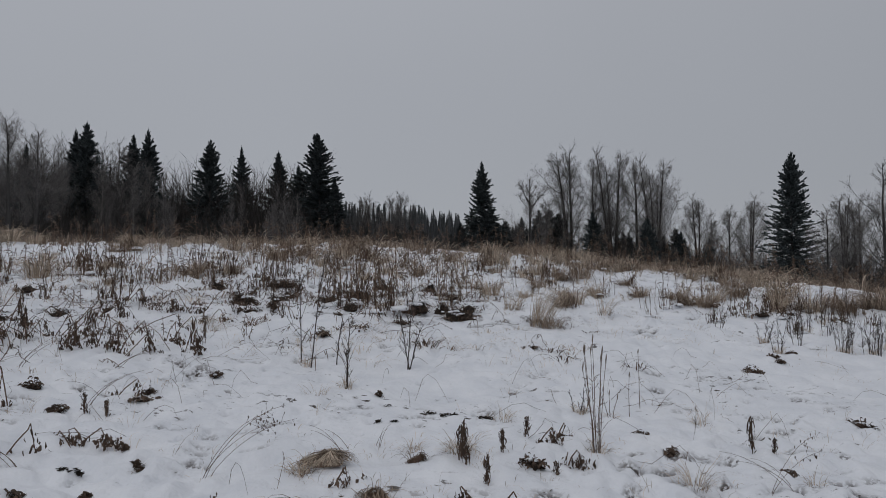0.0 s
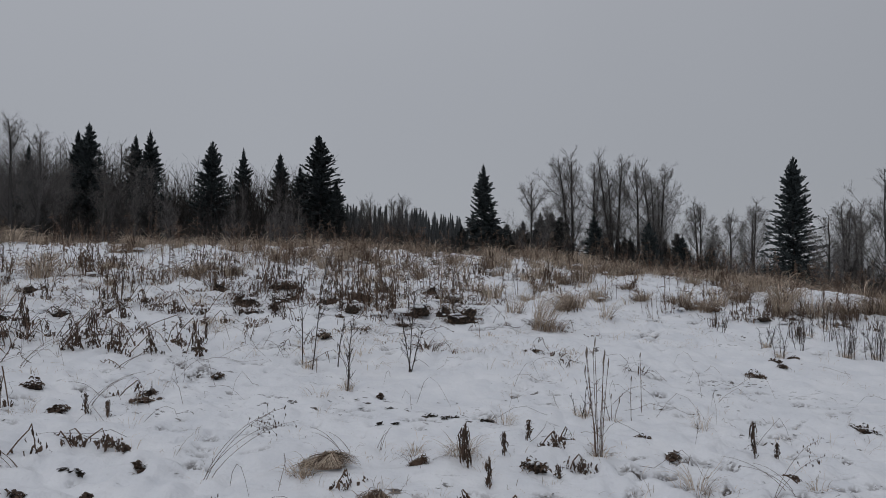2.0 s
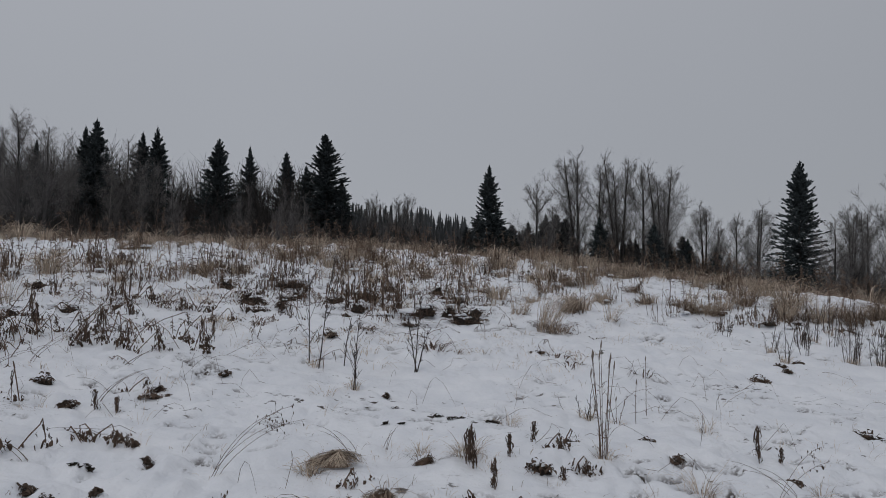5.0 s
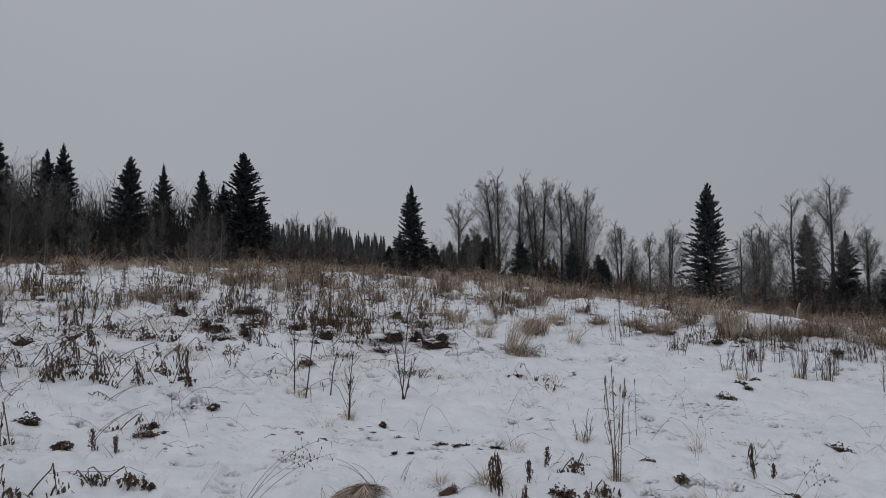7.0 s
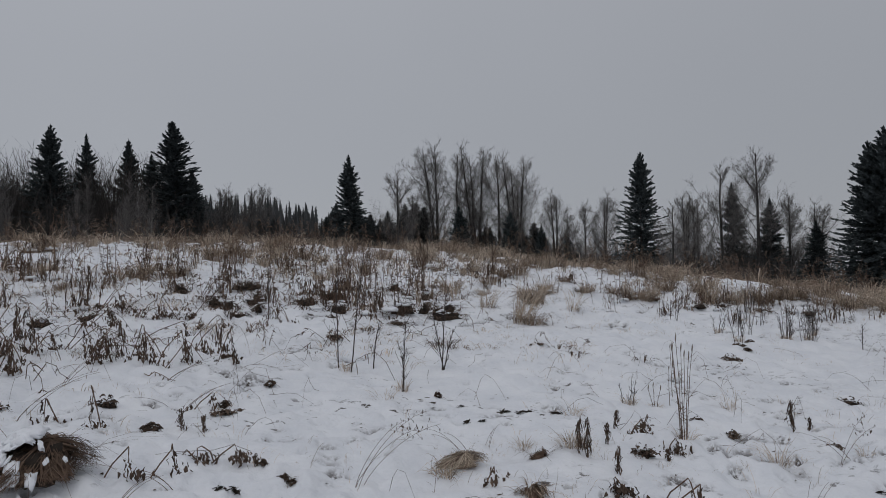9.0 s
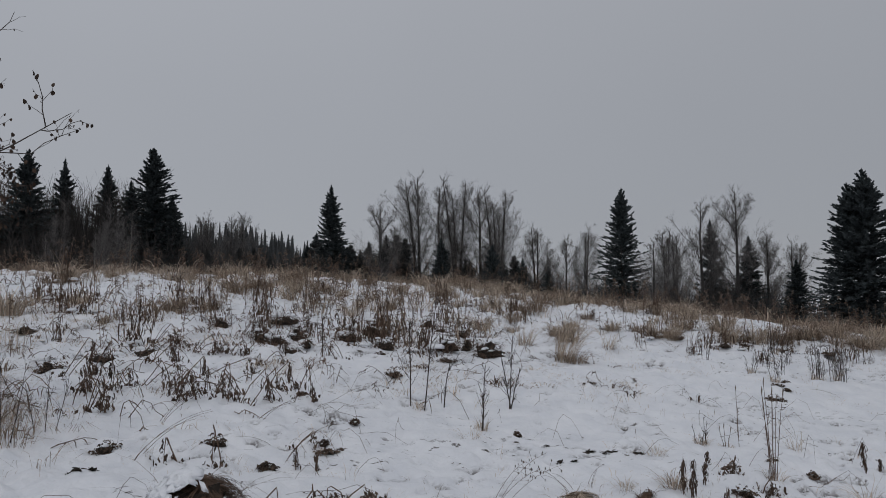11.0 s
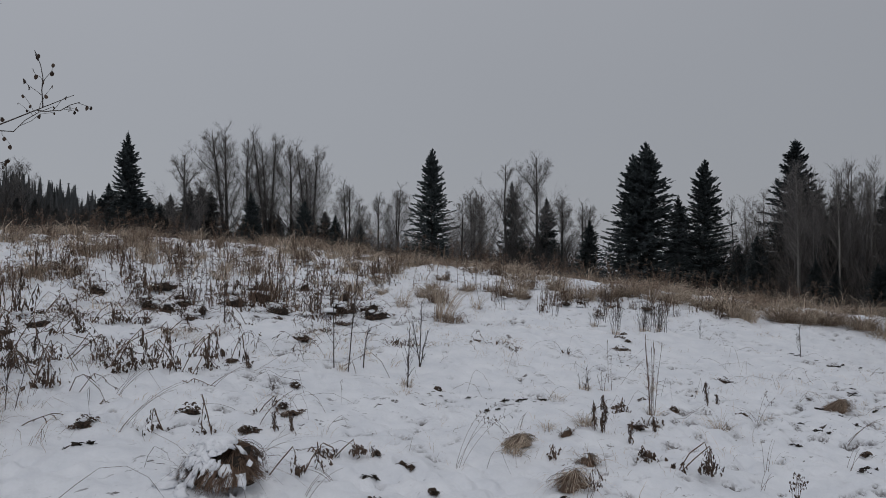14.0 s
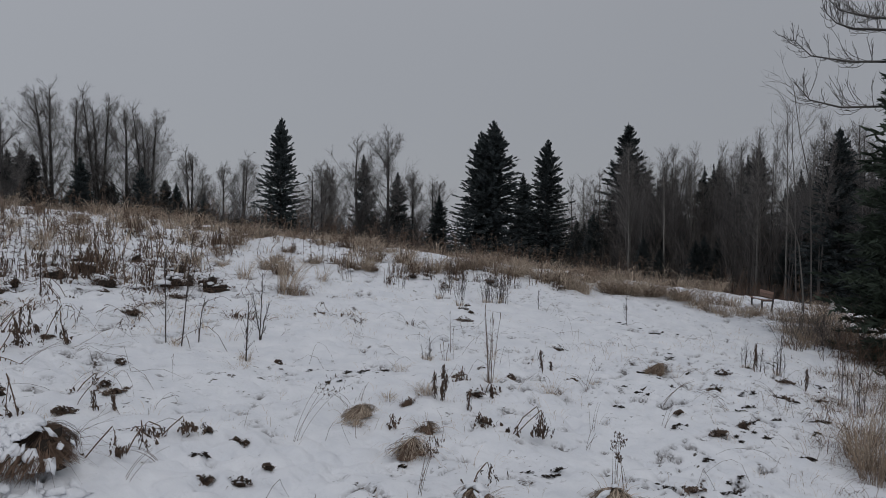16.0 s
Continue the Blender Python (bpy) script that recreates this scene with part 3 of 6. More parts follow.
for i in range(40):
    a = rt.uniform(0, 1)
    x, y = 38 + 10 * a + rt.uniform(-1, 4), 10 + 32 * a + rt.uniform(-3, 3)
    put_spruce(DEEP[i % 2], 20.2, x, y, rt.uniform(3.6, 7.4), "dark snow-flecked spruce in the depth of the wood", 1.3, rt.uniform(0, 360), "spruces of the eastern wood", NEEDLES_SNOWY)

for i in range(26):
    a = rt.uniform(0, 1)
    x, y = 30.5 + 13 * a + rt.uniform(-1, 2.5), 11 + 28 * a + rt.uniform(-2, 2)
    put_spruce(SPRUCES[i % 4], 20.2, x, y, float(ground_z(x, y)) + rt.uniform(2.2, 5.5), "young snow-flecked spruce at the front of a bare wood", 1.25, rt.uniform(0, 360), "spruces of the eastern wood", NEEDLES_SNOWY)
for i in range(60):
    x, y = rt.uniform(-14, 38), rt.uniform(108, 132)
    put_spruce(SPRUCES[i % 2], 20.2, x, y, rt.uniform(5.5, 9.0) + 1.2 * (x < 8) + 3.0 * (4 < x < 25), "low dark spruce beyond the brow", 1.5, rt.uniform(0, 360), "low spruces beyond the brow")


def thicket(name, seed, count, where, tall_lo, tall_hi, label, material, thick=0.022, sway=0.30):
    """A tangle of bare brush: thin stems with side twigs."""
    rng = np.random.RandomState(seed)
    xy = where(rng, count)
    h = rng.uniform(tall_lo, tall_hi, count)
    t = np.linspace(0, 1, 4)
    lean = rng.normal(0, sway, (count, 2))
    h = h * (0.55 + 0.9 * lattice(xy[:, 0] * 0.35, xy[:, 1] * 0.35, seed))
    base = np.stack([xy[:, 0], xy[:, 1], ground_z(xy[:, 0], xy[:, 1]) - 0.1], -1)
    lines = base[:, None] + np.concatenate([lean[:, None] * (h[:, None] * t**1.3)[..., None], (h[:, None] * t)[..., None]], -1)
    hp = Heap().tubes(lines, np.linspace(1.2, 0.4, 4) * thick, 3)
    tw = sprout(lines, 10, 0.12, 1, 42, 0.42, 0.15, rng, 2)
    hp.ribbons(tw, np.array([1.1, 0.5]) * thick, unit(rng.normal(size=(len(tw), 3))))
    ob = part(name, hp.mesh(name), material)
    return tagged(ob, label, "brush", kind="stuff")


def band(ax, ay, bx, by, deep):
    def where(rng, n):
        a = rng.rand(n)
        return np.stack([ax + (bx - ax) * a + rng.normal(0, 0.6, n), ay + (by - ay) * a + rng.rand(n) * deep], -1)

    return where


thicket("brush_thicket", 61, 3800, band(-72, 90, -14, 107, 16), 3, 8.5, "dense grey-brown leafless brush under spruces", BRUSH, 0.055)
thicket("brush_thicket", 70, 3600, band(-56, 103, -21, 112, 12), 9.5, 13.5, "tall grey-brown leafless saplings crowding between spruces", BRUSH, 0.05, 0.07)
thicket("brush_thicket", 71, 3600, band(-86, 98, -50, 104, 12), 10.5, 14.5, "tall grey-brown leafless saplings at the wood's edge", BRUSH, 0.05, 0.07)
thicket("brush_thicket", 62, 4200, band(-16, 106, 62, 80, 14), 2.2, 6.5, "low leafless brush beyond the brow", BRUSH, 0.035)
thicket("brush_thicket", 63, 3400, band(34, 9, 50, 46, 9), 1.8, 5.2, "dense leafless brush at the eastern wood", GREY_BRUSH, 0.016)
thicket("brush_thicket", 72, 3000, band(8, 124, 84, 92, 16), 3.5, 7.5, "grey leafless brush behind a row of poplars", GREY_BRUSH, 0.04, 0.12)
thicket("brush_thicket", 69, 1000, band(2, 104, 26, 108, 8), 3, 7.5, "dark leafless brush under poplars", BRUSH, 0.05)
thicket("brush_thicket", 67, 1300, band(-68, 76, -44, 90, 12), 3.5, 8, "leafless grey brush before a dark wood", BRUSH, 0.05)
thicket("brush_thicket", 64, 1100, band(40, 60, 56, 74, 8), 2.0, 5.5, "leafless brush below a row of poplars", BRUSH, 0.03)


def far_woods():
    """A wooded rise far off, mostly small conifers."""
    rng = np.random.RandomState(71)
    n = 2600
    az = np.radians(rng.uniform(-36, 26, n))
    far = rng.uniform(190, 330, n)
    x, y = far * np.sin(az), far * np.cos(az)
    h = (9.0 + 7.0 * rng.rand(n) ** 2.2) * (far / 260) ** 0.5
    h = h * (0.86 + 0.26 * lattice(az * 40, far * 0.03, 8)) * np.interp(np.degrees(az), [-36, -14, -8, 6, 14, 26], [1.0, 1.2, 1.1, 1.08, 0.85, 0.6])
    base = np.stack([x, y, ground_z(x, y) - 0.3], -1)
    slim = rng.uniform(0.12, 0.21, (n, 1))
    t = np.array([0, 0.06, 0.3, 0.6, 0.96])
    lines = base[:, None] + np.array([0, 0, 1.0]) * (h[:, None] * t)[..., None]
    hp = Heap().tubes(lines, np.array([0.08, 0.55, 0.5, 0.26, 0.05]) * slim * h[:, None] * rng.uniform(0.7, 1.3, (n, 5)), 5)
    m = 84
    f = rng.rand(n, m) * 0.95 + 0.04
    a2 = rng.uniform(0, 2 * np.pi, (n, m))
    reach = h[:, None] * slim * (1.04 - f) ** 0.75 * rng.uniform(0.55, 1.35, (n, m))
    p0 = base[:, None] + np.stack([0 * f, 0 * f, f * h[:, None]], -1)
    p1 = p0 + np.stack([np.cos(a2) * reach, np.sin(a2) * reach, rng.uniform(-0.45, 0.35, (n, m)) * reach], -1)
    wide = (0.20 + 0.26 * (1 - f)).reshape(-1, 1) * np.array([1.0, 0.35])
    hp.ribbons(np.stack([p0, p1], 2).reshape(-1, 2, 3), wide, unit(rng.normal(size=(n * m, 3)) * (0.5, 0.5, 1.0)))
    ob = part("far_forest", hp.mesh("far_forest"), HAZED_WOOD)
    return tagged(ob, "distant dark conifer forest on a low ridge", "forest", kind="stuff")


far_woods()


# ---- plants of the meadow ----
def lump(seed, rx, ry, rz, rough=0.25, cut=-0.15, name="mound", detail=3):
    """A rounded, uneven mound, flat below."""
    bm = bmesh.new()
    bmesh.ops.create_icosphere(bm, subdivisions=detail, radius=1)
    for v in bm.verts:
        n = noise.noise(v.co * 1.7 + Vector((seed, 0, 0))) + 0.5 * noise.noise(v.co * 4.1 + Vector((0, seed, 0)))
        v.co = Vector((v.co.x * rx, v.co.y * ry, max(v.co.z, cut) * rz)) * (1 + rough * n)
    me = bpy.data.meshes.new(name)
    bm.to_mesh(me)
    bm.free()
    me.polygons.foreach_set("use_smooth", np.ones(len(me.polygons), bool))
    return me


def blades(rng, n, h, r, lean=(0, 0), droop=0.5, splay=0.5, steps=5, vary=(0.4, 1.4)):
    """Lines of n grass blades that rise from a disc and arch over; and the way across each."""
    a, d = rng.uniform(0, 2 * np.pi, n), r * np.sqrt(rng.rand(n))
    out = np.stack([np.cos(a), np.sin(a)], -1)
    way = out * (splay * rng.uniform(0.2, 1.3, (n, 1))) + np.array(lean) + rng.normal(0, 0.12, (n, 2))
    ln = h * rng.uniform(0.45, 1.1, n)
    t = np.linspace(0, 1, steps)
    bow = droop * rng.uniform(*vary, n)
    xy = (out * d[:, None])[:, None] + way[:, None] * (ln[:, None] * (0.35 * t + 0.65 * t**2))[..., None]
    xy = xy + rng.normal(0, 0.09, (n, 1, 2)) * (ln[:, None] * np.sin(2.6 * t + rng.uniform(0, 3, (n, 1))) * t)[..., None]
    z = np.maximum(ln[:, None] * (t - bow[:, None] * 0.5 * t**3), 0.012 * t) - 0.01
    side = unit(np.stack([-way[:, 1], way[:, 0], 0 * a], -1) + rng.normal(0, 0.3, (n, 3)))
    return np.concatenate([xy, z[..., None]], -1), side


def straw(seed, n, h, r, lean=(0, 0), droop=0.5, splay=0.5, wide=0.006, name="blade_sheaf"):
    rng = np.random.RandomState(seed)
    lines, side = blades(rng, n, h, r, lean, droop, splay)
    return Heap().ribbons(lines, np.array([0.8, 1.0, 0.9, 0.65, 0.2]) * wide, side).mesh(name)


def on_snow(name, x, y, label, category, group="", turn=0.0, scale=1.0):
    ob = new(name)
    ob.empty_display_size = 0.1
    ob.matrix_world = pose(x, y, float(snow_z(x, y)) - 0.015, 0, 0, turn) @ Matrix.Scale(scale, 4)
    return tagged(ob, label, category, group)


def tuft(x, y, h, w, label, seed, n=70, lean=(0, 0), droop=0.5, splay=0.45, material=None, wide=0.007, group="straw tufts"):
    ob = on_snow("grass_tuft", x, y, label, "grass", group)
    part("blade_sheaf", straw(seed, n, h * 1.1, w * 0.3, lean, droop, splay, wide), material or STRAW, ob)
    rng = np.random.RandomState(seed + 7)
    lines, side = blades(rng, n // 2, max(h * 0.45, 0.12), w * 0.3, lean, 1.7, 1.0, 5, (0.7, 1.2))
    part("thatch", Heap().ribbons(lines, np.array([0.8, 1.0, 0.9, 0.65, 0.2]) * wide, side).mesh("thatch"), WEED, ob, "dark fallen thatch at the foot")
    return ob


def tussock(x, y, h, w, label, seed, snowy=0, material=None, loose=False, slim=1.0):
    """A domed tussock, its blades combed down over it on all sides, with or without lumps of snow."""
    ob = on_snow("grass_tussock", x, y, label, "grass", "tussocks")
    ob.matrix_world = ob.matrix_world @ Matrix.Diagonal((1, slim, 1, 1))
    rng = np.random.RandomState(seed)
    big = snowy > 50
    lean = np.array([rng.uniform(0.15, 0.5), rng.normal(0, 0.2)])
    # the big tussock's core is near black, with inner shade in its colour
    part("core", lump(seed, w * 0.30, w * 0.26, h * (0.75 if big else 0.5), 0.7, -0.05, "core"), SHADED_LITTER if big else WEED, ob, "matted core, the near-black ones with shade painted in")
    lines, side = blades(rng, int(24 + 60 * w), h * 1.3 + 0.08, w * 0.36, lean, 1.8, 1.2, 5)
    part("fringe", Heap().ribbons(lines, np.array([0.8, 1.0, 0.9, 0.65, 0.2]) * 0.005, side).mesh("fringe"), material or STRAW_RED, ob, "loose blades fallen outwards")
    for name, mat, n in (("blade_sheaf", material or STRAW_RED, int(160 + 700 * w) // (3 if loose else 1)), ("thatch", WEED, int(80 + (900 if big else 260) * w))):
        a = rng.uniform(0, 6.28, n)[:, None] + rng.normal(0, 0.35, (n, 1)) * np.linspace(0, 1, 6)
        low = rng.uniform(-0.5, 1.1, (n, 1))
        th = low + (rng.uniform(1.25, 1.62, (n, 1)) - low) * np.linspace(0, 1, 6)
        off = rng.uniform(0.5 if loose else 0.72, 1.03, (n, 1)) + rng.normal(0, 0.2 if loose else 0.07, (n, 1)) * np.sin(np.pi * np.linspace(0.1, 1.0, 6)) + rng.uniform(-0.15, 0.28, (n, 1)) * np.linspace(0, 1, 6) ** 3
        bulge = 1 + 0.2 * np.sin(2 * a + seed) + 0.16 * np.sin(5 * a + 2 * seed)
        lines = np.stack([0.46 * w * np.sin(th) * np.cos(a) * off * bulge + lean[0] * h * (1 - np.sin(th)), 0.42 * w * np.sin(th) * np.sin(a) * off * bulge, np.maximum(h * np.cos(th) * off * (0.75 + 0.35 * np.sin(a + seed) * np.sin(th)), 0.005)], -1)
        side = unit(np.stack([-np.sin(a[:, 2]), np.cos(a[:, 2]), rng.normal(0, 0.4, n)], -1))
        part(name, Heap().ribbons(lines, np.array([0.7, 1.0, 1.0, 0.85, 0.6, 0.2]) * 0.007, side).mesh(name), mat, ob)
    for i in range(snowy):
        a, th = rng.normal(3.6, 0.9), abs(rng.normal(0.85, 0.5))
        s = (0.03 + 0.05 * rng.rand()) * (1.35 if th < 0.45 else 0.8) * min(w, 0.7) ** 0.5
        cap = part("snow_patch", lump(seed + i * 3, s * rng.uniform(0.8, 1.7), s * rng.uniform(0.5, 1.0), s * 0.38, 0.75, -0.5, "snow_patch", 2), SNOW, ob, "clinging lump of snow")
        cap.location = (0.46 * w * math.sin(th) * math.cos(a), 0.42 * w * math.sin(th) * math.sin(a), h * math.cos(th) * 0.97)
        cap.rotation_euler = (0, th * 0.8, a + rng.normal(0, 0.5))
    return ob


def leaf_clump(x, y, h, w, label, seed, snowy=1):
    """Collapsed dead leaves and stems, half sunk in snow."""
    rng = np.random.RandomState(seed)
    ob = on_snow("leaf_clump", x, y, label, "plant", "sunken leaf clumps", rng.uniform(0, 360))
    n = int(40 + 220 * w)
    a, d = rng.uniform(0, 6.28, n), w * 0.5 * rng.rand(n) ** 0.6
    p = np.stack([d * np.cos(a), 0.5 * d * np.sin(a), 0.02 + 0.7 * h * rng.rand(n) * np.maximum(1 - (d / (w * 0.6)) ** 2, 0.1) * (0.5 + 0.8 * np.sin(1.5 * a + seed) ** 2)], -1)
    b = rng.uniform(0, 6.28, n)
    way = np.stack([np.cos(b), np.sin(b), rng.normal(0, 0.28, n)], -1)
    ln = rng.uniform(0.010, 0.032, n)[:, None]
    lines = p[:, None] + way[:, None] * (ln * np.array([-1, -0.3, 0.4, 1.0]))[..., None]
    lines[..., 2] += ln * np.array([-0.3, 0.25, 0.2, -0.4])
    side = unit(np.stack([-np.sin(b), np.cos(b), rng.normal(0, 0.7, n)], -1))
    # near-black core painted to read as a shadowed hole in the snow
    part("core", lump(seed + 2, w * 0.30, w * 0.15, h * 0.4, 1.1, -0.1, "core", 2), SHADED_LITTER, ob, "matted core, the near-black ones with shade painted in")
    part("leaf_mat", Heap().ribbons(lines, np.array([0.3, 1.0, 0.9, 0.2]) * ln * 0.8, side).mesh("leaf_mat"), LEAF, ob, "dark curled dead leaves")["kind"] = "stuff"
    st, sd = blades(rng, 3 + int(40 * h), h * 1.3 + 0.02, w * 0.4, (0.3, 0), 1.7, 1.1, 5)
    part("stem_wisp", Heap().ribbons(st, np.array([1, 1, 0.9, 0.7, 0.3]) * 0.006, sd).mesh("stem_wisp"), WEED, ob, "thin bent stems")["kind"] = "stuff"
    for i in range(snowy):
        s = w * rng.uniform(0.06, 0.13)
        cap = part("snow_patch", lump(seed + i, s, s * 0.7, s * 0.45, 0.5, -0.5, "snow_patch", 2), SNOW, ob, "clinging lump of snow")
        cap.location = (rng.normal(0, w * 0.2), rng.normal(0, w * 0.12), h * 0.55)
    return ob


def leaf_scrap(x, y, w, seed):
    """A few flat dark leaves in slits of the snow, coloured near black for the slits' shade."""
    rng = np.random.RandomState(seed)
    ob = on_snow("leaf_scrap", x, y, "scrap of dead leaves in snow, blackened as a shaded slit", "leaves", "leaf scraps", rng.normal(-8, 14))
    hp = Heap()
    for k in range(rng.randint(1, 5)):
        cx, cy, span = rng.normal(0, w * 0.4), rng.normal(0, w * 0.16), w * rng.uniform(0.12, 0.4)
        n = int(14 + 170 * span)
        p = np.stack([cx + rng.normal(0, span * 0.4, n), cy + rng.normal(0, span * 0.10, n), rng.uniform(-0.008, 0.016, n)], -1)
        p[:, 2] += snow_z(x + p[:, 0], y + p[:, 1]) - float(snow_z(x, y)) + 0.015
        b = rng.uniform(0, 6.28, n)
        way = np.stack([np.cos(b), np.sin(b), rng.normal(0, 0.25, n)], -1)
        ln = rng.uniform(0.010, 0.036, n)[:, None]
        lines = p[:, None] + way[:, None] * (ln * np.array([-1, -0.3, 0.4, 1.0]))[..., None]
        side = unit(np.stack([-np.sin(b), np.cos(b), rng.normal(0.6, 0.6, n)], -1))
        hp.ribbons(lines, np.array([0.3, 1.0, 0.9, 0.2]) * ln * 0.7, side)
    part("leaf_mat", hp.mesh("leaf_mat"), SHADED_LITTER, ob)["kind"] = "stuff"
    return ob


def leaf_mesh(seed):
    """A shrivelled hanging leaf, curled along its rib."""
    rng = np.random.RandomState(seed)
    n, c = 6, 5
    s = np.linspace(0, 1, n)
    wide = np.sin(np.pi * (0.12 + 0.85 * s)) * 0.19
    u = np.linspace(-1, 1, c)
    curl = rng.uniform(1.2, 2.2)
    v = np.zeros((n, c, 3))
    for i in range(n):
        a = u * curl + rng.normal(0, 0.15)
        v[i, :, 0] = wide[i] * np.sin(a) * 0.6 + 0.05 * np.sin(s[i] * 5 + seed)
        v[i, :, 1] = wide[i] * (1 - np.cos(a)) * 0.6 + 0.10 * np.sin(s[i] * 4)
        v[i, :, 2] = -s[i] + rng.normal(0, 0.02, c)
    k = np.arange(n * c).reshape(n, c)
    me = mesh_of("leaf", v, np.stack([k[:-1, :-1], k[:-1, 1:], k[1:, 1:], k[1:, :-1]], -1))
    me.polygons.foreach_set("use_smooth", np.ones(len(me.polygons), bool))
    return me


LEAVES = [leaf_mesh(i) for i in range(4)]


def hang_leaf(parent, p, size, rng, out=0.5, wide=1.0):
    ob = part("leaf", LEAVES[rng.randint(4)], LEAF, parent)
    ob.matrix_basis = pose(*p, rng.uniform(-25, 25) * out * 2, rng.uniform(-25, 25) * out * 2, rng.uniform(0, 360)) @ Matrix.Diagonal((size * wide, size * wide, size, 1))


def spindle(x, y, h, label, seed, leaves=11):
    """An upright dead plant with dark leaves shrivelled against its stem."""
    rng = np.random.RandomState(seed)
    ob = on_snow("wilted_plant", x, y, label, "plant", "wilted plants")
    t = np.linspace(0, 1, 5)
    tip = rng.normal(0, 0.12, 2) * h
    line = np.stack([tip[0] * t**2, tip[1] * t**2, h * t - 0.02], -1)[None]
    part("stem", Heap().tubes(line, np.linspace(0.006, 0.003, 5), 5).mesh("stem"), WEED, ob)
    for i in range(leaves):
        f = 0.3 + 0.7 * (i + rng.rand()) / leaves
        p = np.array([tip[0] * f * f + rng.normal(0, 0.008), tip[1] * f * f + rng.normal(0, 0.008), h * f])
        hang_leaf(ob, p, min(h * rng.uniform(0.2, 0.42), p[2] * 0.95), rng, 0.28, 0.42)
    p = np.stack([rng.normal(0, 0.012, 30) + tip[0] * 0.4, rng.normal(0, 0.012, 30) + tip[1] * 0.4, h * rng.uniform(0.25, 0.98, 30)], -1)
    part("leaf_mat", Heap().ribbons(*strips(rng, p, np.minimum(h * rng.uniform(0.12, 0.3, 30), p[:, 2]), rng.uniform(0.006, 0.02, 30))).mesh("leaf_mat"), LEAF, ob, "dark crumpled leaves against the stem")["kind"] = "stuff"
    return ob


def strips(rng, p, ln, wide):
    """Shrivelled leaves hanging from the points p, as crumpled strips; lines, widths and the way across."""
    n = len(p)
    a = rng.uniform(0, 6.28, n)
    out = np.stack([np.cos(a), np.sin(a), 0 * a], -1)
    t = np.array([0, 0.3, 0.65, 1.0])
    lines = np.repeat(p[:, None], 4, 1) + out[:, None] * (ln[:, None] * np.array([0, 0.22, 0.26, 0.1]) * rng.uniform(0.4, 1.6, (n, 1)))[..., None]
    lines[..., 2] -= ln[:, None] * t
    lines += rng.normal(0, 0.006, lines.shape)
    return lines, np.array([0.25, 1.0, 0.85, 0.2]) * wide[:, None], unit(np.stack([-np.sin(a), np.cos(a), rng.normal(0, 0.5, n)], -1))


def arched(x, y, h, w, label, seed, turn=0.0, stems=2, leaves=7):
    """Dead stems leaning out and folded sharply down; a tassel of shrivelled leaves hangs along the fall, more lie at the foot."""
    rng = np.random.RandomState(seed)
    ob = on_snow("bent_weed", x, y, label, "weed", "bent weeds", turn)
    hp = Heap()
    for k in range(stems):
        hh = h * rng.uniform(0.75, 1.08) * (1 if k == 0 else 0.7)
        run, drop = w * rng.uniform(0.5, 0.8), w * rng.uniform(0.08, 0.25)
        key = np.array([[0, 0, -0.03], [0.5 * run, 0, hh * 0.56], [run, 0, hh], [run + 0.2 * drop, 0, hh * 0.93], [run + 0.65 * drop, 0, hh * 0.5], [run + drop, 0, hh * 0.05]])
        a = rng.normal(0, 0.3) + (0 if k == 0 else rng.choice([-0.7, 0.7, 2.6]))
        key[:, 1] = key[:, 0] * math.sin(a)
        key[:, 0] *= math.cos(a)
        key[1:5] += rng.normal(0, 0.012, (4, 3))
        key[:, :2] += rng.normal(0, 0.03 + 0.06 * k, 2)
        part("stem", Heap().tubes(key[None], np.array([6, 6, 5.5, 5, 4, 2.5]) * 0.001, 5).mesh("stem"), WEED, ob)
        for i in range(leaves // 3):
            f = rng.uniform(1.2, 2.9)
            j = int(f)
            p = key[j] * (1 - f + j) + key[j + 1] * (f - j)
            hang_leaf(ob, p, min(hh * rng.uniform(0.1, 0.26), max(p[2] * 0.9, 0.04)), rng, 0.35, 0.3)
        n = 6 + leaves * 4
        f = 3.0 + 2.0 * rng.rand(n) ** 0.6
        j = np.minimum(f.astype(int), 4)
        p = key[j] * (1 - f + j)[:, None] + key[j + 1] * (f - j)[:, None]
        p[:, :2] += rng.normal(0, 1, (n, 2)) * (0.010 + 0.024 * (f - 3))[:, None]
        hp.ribbons(*strips(rng, p, np.clip(np.minimum(hh * rng.uniform(0.12, 0.3, n), p[:, 2] * 1.05), 0.03, 0.2), rng.uniform(0.010, 0.026, n)))
        m = 6 + leaves * 2
        low = np.where(rng.rand(m, 1) < 0.6, key[-1], key[0]) * (1, 1, 0) + rng.normal(0, 0.05, (m, 3)) * (1.2, 0.7, 0)
        low[:, 2] = rng.uniform(0.02, 0.09, m)
        hp.ribbons(*strips(rng, low, rng.uniform(0.03, 0.09, m), rng.uniform(0.014, 0.04, m)))
    part("leaf_mat", hp.mesh("leaf_mat"), LEAF, ob, "dark shrivelled leaves hanging from the fold")["kind"] = "stuff"
    return ob


